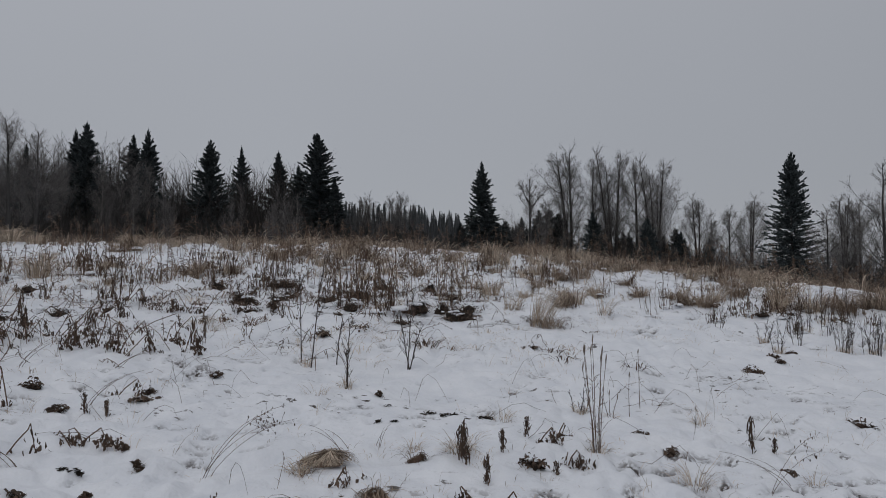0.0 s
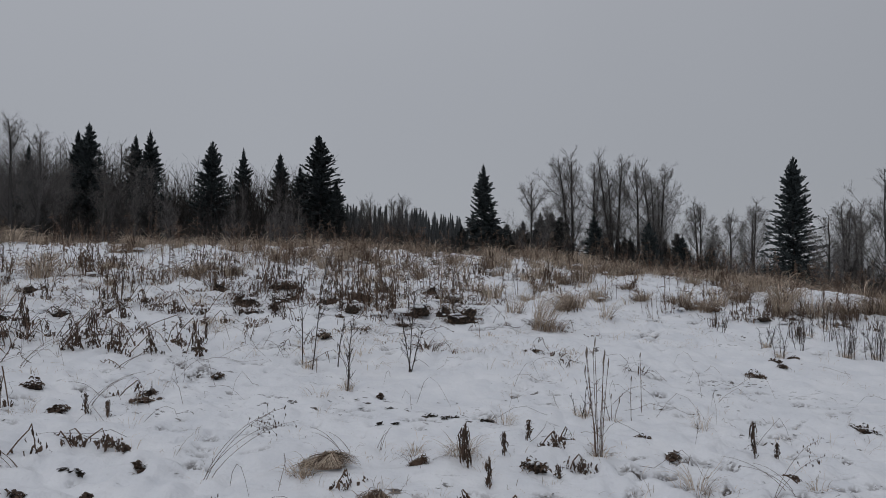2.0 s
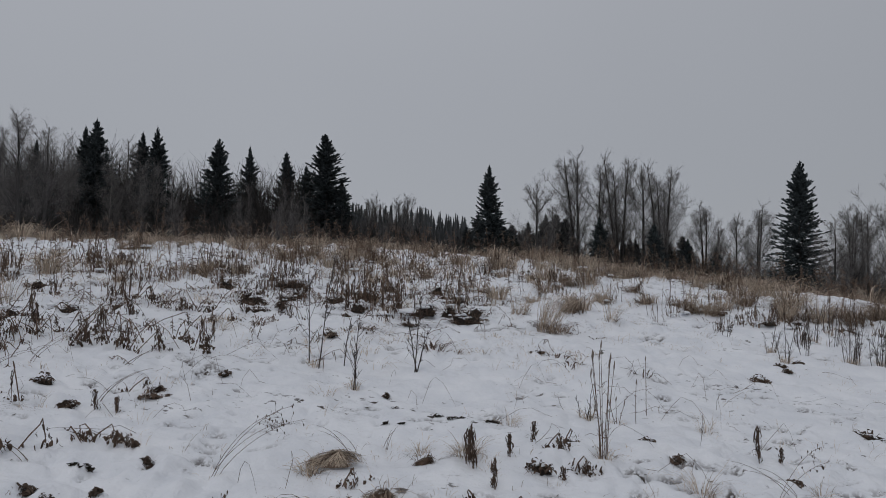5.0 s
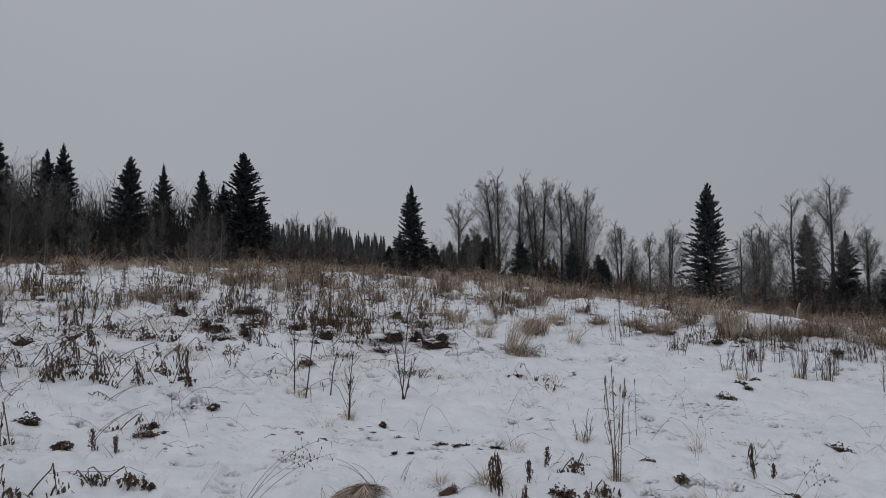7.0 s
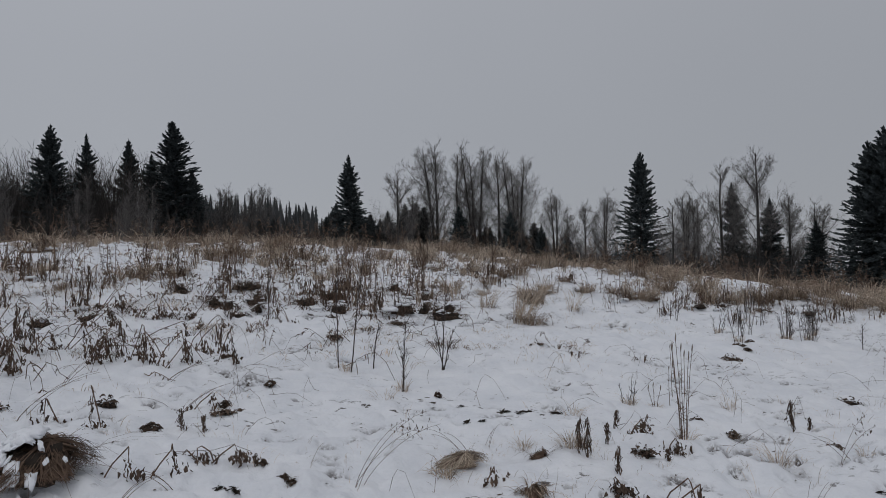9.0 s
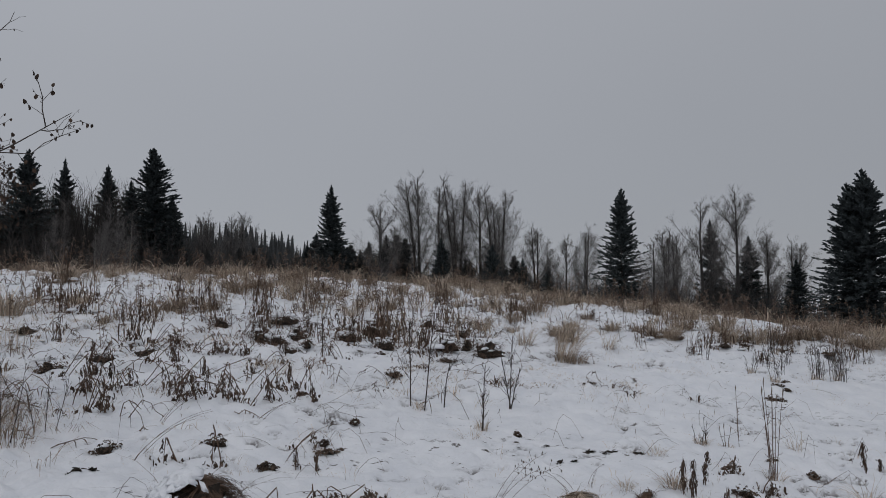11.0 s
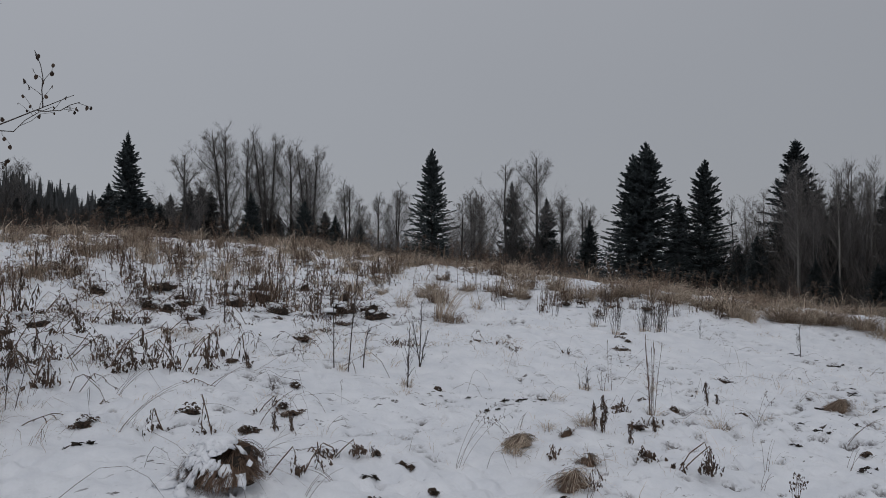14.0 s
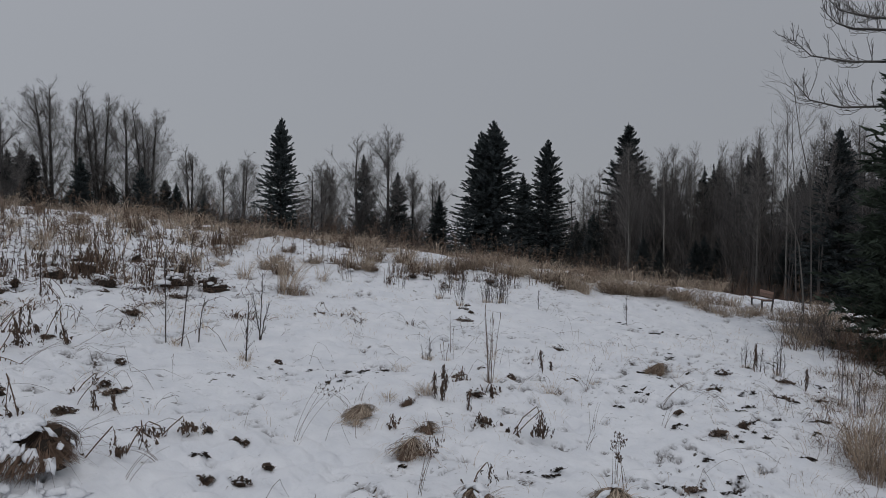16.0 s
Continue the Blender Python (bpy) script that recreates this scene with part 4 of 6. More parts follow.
def weed_stand(seed, n, h):
    """Meshes of a stand of dead weeds: stems upright or snapped over, leaves hanging from them, and a low leafy heap."""
    rng = np.random.RandomState(seed)
    t = np.linspace(0, 1, 6)
    stems, leaf = Heap(), Heap()
    for i in range(n):
        hh, a, d = h * rng.uniform(0.45, 1.0), rng.uniform(0, 6.28), 0.24 * math.sqrt(rng.rand())
        o = np.array([d * math.cos(a), d * math.sin(a), -0.03])
        lean = rng.normal(0, 0.16, 2)
        line = o + np.stack([lean[0] * hh * t**1.4, lean[1] * hh * t**1.4, hh * t], -1)
        if rng.rand() < 0.45:
            b, ln = rng.uniform(0, 6.28), hh * rng.uniform(0.25, 0.5)
            line[4] = line[3] + np.array([math.cos(b) * 0.3, math.sin(b) * 0.3, -0.15]) * ln
            line[5] = line[3] + np.array([math.cos(b) * 0.6, math.sin(b) * 0.6, -0.85]) * ln
        line[1:] += rng.normal(0, 0.008, (5, 3))
        stems.tubes(line[None], np.array([6, 5.5, 5, 4.5, 3.5, 2.5]) * 0.001, 4)
        m = rng.randint(5, 13)
        f = rng.uniform(1.2, 5, m)
        j = np.minimum(f.astype(int), 4)
        p = line[j] * (1 - f + j)[:, None] + line[j + 1] * (f - j)[:, None]
        leaf.ribbons(*strips(rng, p, rng.uniform(0.05, 0.14, m), rng.uniform(0.010, 0.026, m)))
    m = 22
    a, d = rng.uniform(0, 6.28, m), 0.36 * np.sqrt(rng.rand(m))
    p = np.stack([d * np.cos(a), d * np.sin(a), rng.uniform(0.03, 0.22, m) * (1.1 - d / 0.4)], -1)
    leaf.ribbons(*strips(rng, p, rng.uniform(0.04, 0.10, m), rng.uniform(0.018, 0.045, m)))
    return stems.mesh("stem_sheaf"), leaf.mesh("leaf_mat")


WEED_STANDS = [weed_stand(1500 + i, 5 + i % 4 * 2, 0.62 + 0.09 * (i % 5)) for i in range(10)]
SNOW_LUMPS = [lump(1600 + i, 0.06 + 0.03 * i, 0.05 + 0.02 * i, 0.03 + 0.006 * i, 0.9, -0.3, "snow_patch", 2) for i in range(4)]


def weeds(x, y, k, turn, scale, snowy, label, group):
    ob = on_snow("dead_weed", x, y, label, "weed", group, turn, scale)
    part("stem_sheaf", WEED_STANDS[k % 10][0], WEED, ob)["kind"] = "stuff"
    part("leaf_mat", WEED_STANDS[k % 10][1], LEAF if k % 3 == 0 else WEED_LEAF, ob, "curled brown leaves")["kind"] = "stuff"
    for i in range(snowy):
        cap = part("snow_patch", SNOW_LUMPS[(k + i) % 4], SNOW, ob, "clinging lump of snow")
        cap.location = (0.2 * math.cos(2.4 * i + k), 0.2 * math.sin(2.4 * i + k), 0.04 + 0.04 * ((k + i) % 3))
    return ob


def sapling(x, y, stems, label, seed, tufted=True, thick=0.78):
    """Bare upright stems with short side twigs. stems: offsets and heights."""
    rng = np.random.RandomState(seed)
    ob = on_snow("bare_sapling", x, y, label, "sapling", "bare saplings")
    t = np.linspace(0, 1, 7)
    for dx, dy, h, lx in stems:
        line = np.stack([dx + lx * t + np.cumsum(rng.normal(0, 0.012, 7)) * t, dy + np.cumsum(rng.normal(0, 0.012, 7)) * t, h * t - 0.03], -1)[None]
        hp = Heap().tubes(line, np.linspace(0.012, 0.005, 7) * thick, 6)
        tw = sprout(line, 11, 0.2, 0.98, 34, 0.26, 0.25, rng, 4, 0.5, 0.04)
        hp.tubes(tw, np.linspace(0.0048, 0.0024, 4) * thick, 4)
        hp.tubes(sprout(tw, 2, 0.4, 1, 34, 0.4, 0.2, rng, 3), np.linspace(0.003, 0.002, 3) * thick, 3)
        part("stem", hp.mesh("stem"), DARK_STEM, ob)
    if tufted:
        part("blade_sheaf", straw(seed, 60, 0.24, 0.07, droop=0.9, splay=0.5, wide=0.005), STRAW, ob, "pale dry grass round the base")
    return ob


def stalks(x, y, h, n, label, seed, head=0.11, spread_by=0.10, leaves=18, fan=0.12, tuft_h=0.2):
    """A sheaf of stiff upright stalks with narrow seed heads."""
    rng = np.random.RandomState(seed)
    ob = on_snow("dry_stalk", x, y, label, "weed", "stiff stalks")
    t = np.linspace(0, 1, 6)
    for i in range(n):
        a, ln = rng.uniform(0, 6.28), h * rng.uniform(0.72, 1.0)
        f = fan * rng.uniform(0.3, 1.0)
        line = np.stack([math.cos(a) * (spread_by * 0.3 + f * t**1.5), math.sin(a) * (spread_by * 0.3 + f * t**1.5), ln * t - 0.02], -1)[None]
        line[..., :2] += np.cumsum(rng.normal(0, 0.004, (1, 6, 2)), 1)
        hp = Heap().tubes(line, np.linspace(0.0042, 0.0024, 6), 5)
        lv = sprout(line, leaves // n + 2, 0.05, 0.75, 40, 0.12, -0.25, rng, 4, 0.2)
        hp.tubes(lv, np.array([2, 2.6, 2, 0.6]) * 0.001, 3)
        part("stem", hp.mesh("stem"), WEED, ob)
        p = line[0, -1]
        hd = np.stack([p + np.array([0, 0, -0.3 * head]), p + np.array([0, 0, 0.2 * head]), p + np.array([0.004, 0, 0.6 * head]), p + np.array([0.006, 0.002, head])])[None]
        part("seed_head", Heap().tubes(hd, np.array([3, 6.5, 6, 2]) * 0.001, 6).mesh("seed_head"), HEAD, ob, "narrow grey-brown seed head")
    if tuft_h:
        part("blade_sheaf", straw(seed, 40, tuft_h, 0.08, droop=1.1, splay=0.8, wide=0.005), STRAW, ob, "pale dry grass round the base")
    return ob


def arching_stems(x, y, ln, dx, dy, n, label, seed, heads=9, rise=0.75):
    """Long thin stems that lean out and nod, with loose round seed heads at the tips."""
    rng = np.random.RandomState(seed)
    ob = on_snow("nodding_stem", x, y, label, "weed", "nodding stems")
    t = np.linspace(0, 1, 8)
    for i in range(n):
        l = ln * rng.uniform(0.7, 1.05)
        w = np.array([dx, dy]) * rng.uniform(0.75, 1.15) + rng.normal(0, 0.08, 2)
        line = np.stack([w[0] * l * t**1.3, w[1] * l * t**1.3, l * rise * (1.25 * t - 0.35 * t**3) - 0.02], -1)[None] + np.append(rng.normal(0, 0.025, 2), 0)
        hp = Heap().tubes(line, np.linspace(0.0026, 0.0012, 8), 4)
        if heads:
            sp = sprout(line, heads, 0.62, 1.0, 50, 0.14, -0.1, rng, 3, 0.5)
            hp.tubes(sp, np.array([1.5, 1.2, 1.0]) * 0.001, 3)
            tip = sp[:, -1]
            ball = tip[:, None] + np.array([[0, 0, 0.011], [0, 0, 0.004], [0, 0, -0.006], [0, 0, -0.013]])
            part("seed_spray", Heap().tubes(ball, np.array([1.2, 4.6, 4.2, 1.0]) * 0.001 * rng.uniform(0.6, 1.2, (len(ball), 1)), 5).mesh("seed_spray"), LEAF, ob, "loose dark seed heads")["kind"] = "stuff"
        part("stem", hp.mesh("stem"), WEED, ob)
    return ob


# bare saplings standing in the open snow
sapling(-1.80, 9.55, ((-0.08, 0.10, 1.25, -0.03), (0.07, -0.06, 1.5, 0.16), (0.38, 0.1, 0.68, 0.02)), "two bare dark sapling stems rising from dry grass", 201)
sapling(-1.17, 8.70, ((0, 0, 0.85, 0.08), (0.02, 0.02, 0.5, -0.04)), "short bare sapling with dry grass at its foot", 202)
sapling(-0.48, 9.65, ((0, 0, 1.05, 0.04), (0.03, 0.0, 0.75, -0.14), (0.02, 0.02, 0.6, 0.14)), "bare forked sapling standing in open snow", 203, False)
sapling(8.40, 9.26, ((0, 0, 0.70, -0.12),), "thin bare sapling in open snow", 204, False)
sapling(7.50, 11.13, ((0, 0, 0.50, 0.0),), "thin bare sapling in open snow", 205, False)
sapling(-2.85, 12.25, ((0, 0, 0.85, 0.03),), "thin bare stem before a weed patch", 206, False)

for i, (x, y, h) in enumerate(((-6.25, 7.75, 0.95), (-6.6, 7.55, 0.8), (-6.9, 7.9, 1.1), (-5.95, 8.1, 0.75), (11.9, 5.6, 0.9), (11.2, 5.2, 0.8), (12.4, 6.6, 1.0))):
    sapling(x, y, ((0, 0, h, 0.05), (0.08, 0.05, h * 0.8, 0.12), (-0.1, 0.04, h * 0.7, -0.08)), "cluster of thin bare twigs in dry grass", 730 + i, False, 0.42)

# stiff stalks
stalks(1.37, 6.60, 1.05, 8, "tall sheaf of stiff dry stalks with narrow seed heads", 211, 0.07, 0.10, 40, 0.13, 0.3)
stalks(2.05, 8.10, 0.50, 1, "single short dry stalk in snow", 212, 0.05, 0.02, 3, 0.03, 0)
stalks(2.23, 8.37, 0.68, 1, "single thin dry stalk in snow", 213, 0.05, 0.02, 3, 0.02, 0)
stalks(1.83, 8.05, 0.30, 3, "low dark cluster of dry stalks", 214, 0.05, 0.08, 9, 0.06, 0.12)
for i, (x, y, h) in enumerate(((5.23, 11.42, 0.69), (5.84, 12.03, 0.78), (6.66, 13.39, 0.76), (6.96, 13.26, 0.7), (6.33, 11.6, 0.67), (6.72, 12.11, 0.95), (6.6, 12.0, 0.7), (6.89, 11.83, 0.86), (7.02, 11.9, 0.7), (6.93, 11.67, 0.64), (7.66, 6.12, 0.64), (7.55, 5.43, 0.79), (7.62, 5.5, 0.6), (7.4, 5.72, 0.51), (6.91, 4.15, 0.95), (6.49, 3.76, 1.0), (5.4, 12.3, 0.5), (6.2, 12.9, 0.55), (7.5, 12.4, 0.6), (7.9, 13.0, 0.7), (7.2, 13.9, 0.7), (5.0, 13.2, 0.5), (1.50, 8.09, 0.39))):
    sapling(x, y, ((0, 0, h, 0.03), (0.05, 0.04, h * 0.85, 0.1), (-0.06, 0.03, h * 0.75, -0.07), (0.02, -0.06, h * 0.6, 0.03)), "clump of thin grey-brown dead stems with short twigs", 220 + i, i % 2 == 0, 0.45)

# wilted dark plants
for i, (x, y, h) in enumerate(((0.18, 6.24, 0.41), (0.12, 6.30, 0.36), (0.52, 6.54, 0.24), (0.33, 5.94, 0.28), (0.94, 6.13, 0.15), (2.96, 7.06, 0.38), (3.17, 7.07, 0.17), (-3.47, 10.57, 0.28), (-3.31, 7.17, 0.19), (7.11, 5.69, 0.53), (7.0, 4.76, 0.42), (-2.78, 6.25, 0.13), (-3.51, 7.14, 0.23), (0.76, 6.9, 0.22))):
    spindle(x, y, h, "upright dead plant with dark shrivelled leaves", 240 + i, 15)
for i, (x, y, h, w, turn) in enumerate(((1.01, 6.76, 0.24, 0.20, 20), (1.08, 6.39, 0.15, 0.20, 0), (0.25, 5.51, 0.24, 0.18, 150), (-3.22, 6.32, 0.17, 0.34, 8), (0.30, 5.21, 0.36, 0.40, -10), (-0.91, 5.88, 0.16, 0.2, 30), (-3.93, 5.96, 0.30, 0.34, 5), (-3.56, 6.02, 0.2, 0.25, 10), (-3.13, 6.35, 0.2, 0.2, 175), (-4.21, 7.02, 0.4, 0.16, 160), (-4.51, 7.2, 0.35, 0.2, 190), (-1.08, 4.42, 0.23, 0.25, 0))):
    arched(x, y, h, w, "dead plant folded over with dark hanging leaves", 250 + i, turn, 2 if i < 5 else 1, 9 if i < 5 else 2)

# weeds bent by the snow
for i, (x, y, h, w, turn, n) in enumerate(((-4.88, 9.38, 0.51, 0.55, 0, 2), (-4.41, 9.14, 0.48, 0.3, 10, 2), (-4.09, 9.15, 0.49, 0.4, 20, 3), (-4.08, 9.62, 0.45, 0.45, 170, 2), (-4.62, 10.98, 0.30, 0.9, 0, 2), (-3.79, 10.13, 0.42, 0.4, 0, 2), (-3.45, 9.61, 0.44, 0.3, -15, 3), (-4.89, 12.34, 0.36, 0.5, 5, 2), (-4.26, 12.35, 0.49, 0.35, 170, 2), (-4.12, 12.55, 0.51, 0.8, -5, 1), (-5.65, 9.58, 0.39, 0.45, 160, 2), (-5.41, 11.49, 0.4, 0.5, -10, 3), (-3.46, 7.82, 0.2, 0.35, 0, 1), (-5.74, 8.76, 0.42, 0.26, 15, 3), (-5.95, 9.91, 0.56, 0.6, 0, 2), (-5.69, 9.88, 0.36, 0.5, 10, 2), (-4.85, 9.4, 0.37, 0.5, 25, 1), (-3.85, 11.84, 0.28, 0.4, -20, 2), (-5.57, 12.68, 0.35, 0.45, 0, 2), (-6.3, 10.05, 0.5, 0.5, 20, 2), (-5.33, 10.01, 0.4, 0.55, -15, 2), (-4.15, 14.3, 0.51, 0.5, 0, 2), (-2.51, 12.09, 0.4, 0.45, 170, 2))):
    arched(x, y, h, w, "dead weeds bent down by snow with hanging brown leaves", 270 + i, turn, min(n, 2), 6)

rw = np.random.RandomState(12)
for i in range(14):
    if i % 2:
        x, y = rw.normal(-1.2, 1.2), rw.uniform(12.6, 15.8)
    else:
        x, y = rw.uniform(-8.5, -2.8), rw.uniform(9.0, 15.0)
    leaf_clump(x, y, rw.uniform(0.14, 0.34), rw.uniform(0.35, 0.75), "brown clump of collapsed leafy weeds under snow", 800 + i, 3)

for i in range(14):
    x, y = rw.uniform(-5.0, 0.6), rw.uniform(12.9, 15.4)
    leaf_clump(x, y, rw.uniform(0.22, 0.42), rw.uniform(0.35, 0.8), "dark heap of collapsed weeds with snow on it", 840 + i, 3)

# tussocks and low dark clumps
tussock(-4.33, 5.78, 0.36, 0.76, "large brown grass tussock half covered with snow", 301, 110, WEED)
tussock(-1.03, 6.26, 0.15, 0.46, "long low straw tussock in trodden snow", 302, 2, STRAW, False, 0.55)
tussock(-0.25, 6.38, 0.10, 0.17, "small dark straw tussock", 303, 0, WEED, True)
tussock(5.05, 6.38, 0.22, 0.44, "low brown grass tussock alone in the snow", 304, 2)
tussock(-1.14, 5.2, 0.24, 0.42, "loose arched pale grass tussock", 305, 0, STRAW, True)
tussock(-0.55, 5.66, 0.12, 0.28, "flattened loose straw in trodden snow", 311, 1, None, True)
tussock(-0.02, 3.60, 0.20, 0.44, "yellow-brown grass tussock in open snow", 306, 5, STRAW)
tussock(-1.26, 4.15, 0.16, 0.40, "brown grass tussock with snow lumps", 307, 14)
for i in range(16):
    mound = part("snow_mound", lump(1300 + i, 0.035 + 0.03 * (i % 3), 0.04 + 0.02 * (i % 2), 0.025 + 0.012 * (i % 4), 0.8, -0.3, "snow_mound", 2), SNOW)
    a = 2.3 + 0.2 * i
    px, py = -4.33 + 0.40 * math.cos(a) * (1 + 0.12 * (i % 3)), 5.78 + 0.36 * math.sin(a) * (1 + 0.12 * (i % 3))
    mound.location = (px, py, float(snow_z(px, py)))
    tagged(mound, "soft lump of snow against a grass tussock", "snow", "lumps of snow")
leaf_clump(-0.55, 13.15, 0.34, 0.6, "dark clump of collapsed leaves beneath snow", 318, 5)
leaf_clump(-0.41, 13.2, 0.36, 0.62, "dark clump of dead stems capped with snow", 308, 4)
leaf_clump(-3.56, 13.4, 0.30, 0.66, "dark matted clump of dead grass and leaves", 309, 3)
leaf_clump(-1.85, 11.15, 0.16, 0.40, "small dark clump of dead leaves in snow", 310, 2)
CLUMPS = ((-4.3, 7.6, 0.12, 0.28), (-3.76, 7.09, 0.06, 0.22), (-2.5, 6.01, 0.05, 0.14), (-3.14, 7.68, 0.05, 0.36), (-3.18, 7.9, 0.09, 0.2), (-0.76, 8.55, 0.08, 0.14), (-0.71, 12.28, 0.09, 0.43), (1.09, 6.94, 0.06, 0.22), (1.96, 7.37, 0.07, 0.26), (2.14, 6.95, 0.09, 0.28), (4.38, 10.36, 0.12, 0.4), (4.97, 11.04, 0.07, 0.28), (5.4, 11.37, 0.07, 0.27), (1.3, 10.84, 0.06, 0.3), (4.62, 8.12, 0.12, 0.38), (3.06, 6.56, 0.07, 0.18), (-5.27, 7.55, 0.16, 0.34), (-3.79, 7.19, 0.07, 0.29), (-3.31, 9.78, 0.06, 0.31), (-2.74, 8.81, 0.07, 0.24), (-1.83, 12.6, 0.1, 0.2))
MORE_CLUMPS = ((-3.16, 5.38, 0.11, 0.24), (-2.93, 5.24, 0.10, 0.24), (-2.56, 6.08, 0.07, 0.1), (-2.73, 6.27, 0.05, 0.1), (-2.61, 5.33, 0.05, 0.14), (5.25, 5.44, 0.14, 0.40), (7.31, 5.23, 0.08, 0.40), (6.0, 4.7, 0.07, 0.38), (6.35, 5.88, 0.10, 0.34), (2.95, 4.16, 0.10, 0.34), (3.78, 4.25, 0.13, 0.24), (3.23, 4.88, 0.06, 0.2), (1.43, 3.51, 0.06, 0.28), (1.07, 3.4, 0.05, 0.24), (0.75, 6.25, 0.12, 0.28), (4.97, 10.8, 0.07, 0.24), (6.3, 14.4, 0.16, 0.5), (6.9, 14.6, 0.16, 0.5), (5.6, 15.2, 0.2, 0.6), (7.7, 14.2, 0.14, 0.5), (8.6, 13.9, 0.14, 0.6))
for i, (x, y, h, w) in enumerate(CLUMPS + MORE_CLUMPS):
    leaf_clump(x, y, h, w, "low dark clump of dead leaves sunk in snow", 330 + i, i % 3)

rs = np.random.RandomState(44)
for i in range(52):
    if i % 5 < 4:
        x = rs.uniform(0.5, 9)
        y = rs.uniform(1.6 + 0.35 * x, 3.4 + 0.75 * x)
    else:
        x, y = rs.uniform(-6.5, 1), rs.uniform(4.2, 9)
    leaf_scrap(x, y, rs.uniform(0.12, 0.5), 900 + i)

# straw tufts
TRAIL_GRASS = ((13.6, 12.6, 0.6), (13.8, 11.9, 0.6), (14.0, 11.4, 0.6), (14.1, 10.8, 0.55), (14.2, 10.3, 0.5), (12.5, 12.5, 0.6), (14.8, 11.2, 0.6), (15.4, 11.0, 0.6), (16.4, 10.9, 0.5), (13.3, 13.4, 0.6), (14.4, 12.4, 0.6), (13.9, 9.9, 0.5), (14.9, 9.8, 0.5), (15.6, 9.9, 0.45), (16.2, 10.0, 0.5), (15.9, 9.2, 0.5), (17.2, 9.5, 0.45), (16.2, 8.9, 0.4), (17.2, 8.9, 0.4), (16.4, 8.5, 0.5), (18.6, 8.8, 0.5), (13.1, 7.5, 0.5), (11.7, 6.9, 0.5), (12.5, 6.9, 0.5), (13.8, 8.1, 0.45))
tuft(1.29, 13.81, 0.62, 0.50, "pale straw tuft leaning over snow", 401, 90, (0.25, 0), 0.7, 0.4)
tuft(1.68, 12.70, 0.95, 0.65, "large pale straw tuft combed over by the wind", 402, 150, (0.42, 0.05), 0.7, 0.32)
tuft(1.84, 12.55, 0.35, 0.60, "low matted straw below a leaning tuft", 403, 110, (0, 0), 1.2, 0.9, STRAW_RED)
tuft(2.98, 13.47, 0.45, 0.40, "thin pale grass tuft in snow", 404, 50, (0.3, 0))
tuft(5.42, 15.47, 0.45, 0.75, "rounded brown grass tuft", 405, 170, (0, 0), 1.1, 0.8)
for i, (x, y, h) in enumerate(((3.1, 18.94, 0.6), (2.28, 14.11, 0.6), (3.45, 16.35, 0.4), (4.25, 16.14, 0.3), (5.04, 16.05, 0.45), (5.39, 15.65, 0.45), (6.74, 16.74, 0.6), (7.14, 18.92, 0.7), (7.13, 15.47, 0.8), (7.44, 15.24, 0.6), (7.47, 16.39, 0.6), (8.16, 14.78, 0.6), (8.23, 15.47, 0.65), (8.89, 15.18, 0.6), (6.18, 20.29, 0.55), (5.26, 20.46, 0.55), (4.36, 17.46, 0.4))):
    tuft(x, y, h, 0.35 + 0.3 * h, "bushy grey-brown dry grass clump on the snowy brow", 500 + i, 120, (0.2 * math.sin(5 * i), 0.15 * math.cos(3 * i)), 2.1, 0.8, WEED_LEAF if i % 2 else STRAW_RED, 0.007, "clumps of the brow")
    weeds(x + 0.12, y - 0.1, 7 * i, 67 * i, 0.55 + 0.35 * h, 1, "brown leafy dead weeds in a clump of dry grass", "stands of dead weeds")
tuft(5.12, 15.60, 0.8, 0.35, "narrow pale straw tuft", 414, 70, (0.2, 0), 0.8, 0.3)
for i, (x, y, h, w) in enumerate(((6.71, 16.72, 0.85, 0.95), (6.95, 15.13, 1.0, 0.5), (7.59, 14.95, 0.85, 0.65), (8.2, 14.94, 0.7, 0.8), (8.92, 15.16, 0.8, 0.95), (7.16, 17.92, 0.7, 0.9), (9.4, 14.6, 0.7, 0.8), (3.36, 16.26, 0.55, 0.5), (4.3, 15.9, 0.5, 0.5), (2.6, 15.4, 0.5, 0.4), (6.0, 16.0, 0.6, 0.6))):
    tuft(x, y, h, w, "upright brown grass tuft with drooping tips", 470 + i, 130, (0.06, 0), 1.5, 0.5, STRAW_RED if i % 3 == 0 else STRAW, 0.007)
tuft(2.3, 14.0, 0.55, 0.5, "pale straw tuft beside a leaning one", 409, 70, (0.2, 0), 0.8, 0.4)
tuft(0.12, 6.50, 0.24, 0.34, "thin dry grass round a wilted plant", 410, 110, (0, 0), 1.1, 0.9, None, 0.005)
tuft(-0.29, 6.68, 0.2, 0.28, "thin dry grass wisps in snow", 415, 60, (0, 0), 1.1, 0.9, None, 0.004)
tuft(2.08, 6.12, 0.30, 0.34, "sparse pale grass wisps in snow", 411, 60, (0, 0), 1.0, 1.0, None, 0.004)
tuft(2.77, 7.98, 0.32, 0.26, "sparse grass wisps in snow", 412, 30, (0, 0), 0.6, 0.5, None, 0.004)
tuft(0.61, 7.63, 0.21, 0.3, "sparse grass wisps in snow", 416, 40, (0, 0), 1.0, 0.9, None, 0.004)
tuft(3.11, 6.18, 0.17, 0.25, "sparse grass wisps in snow", 417, 30, (0, 0), 1.0, 0.9, None, 0.004)
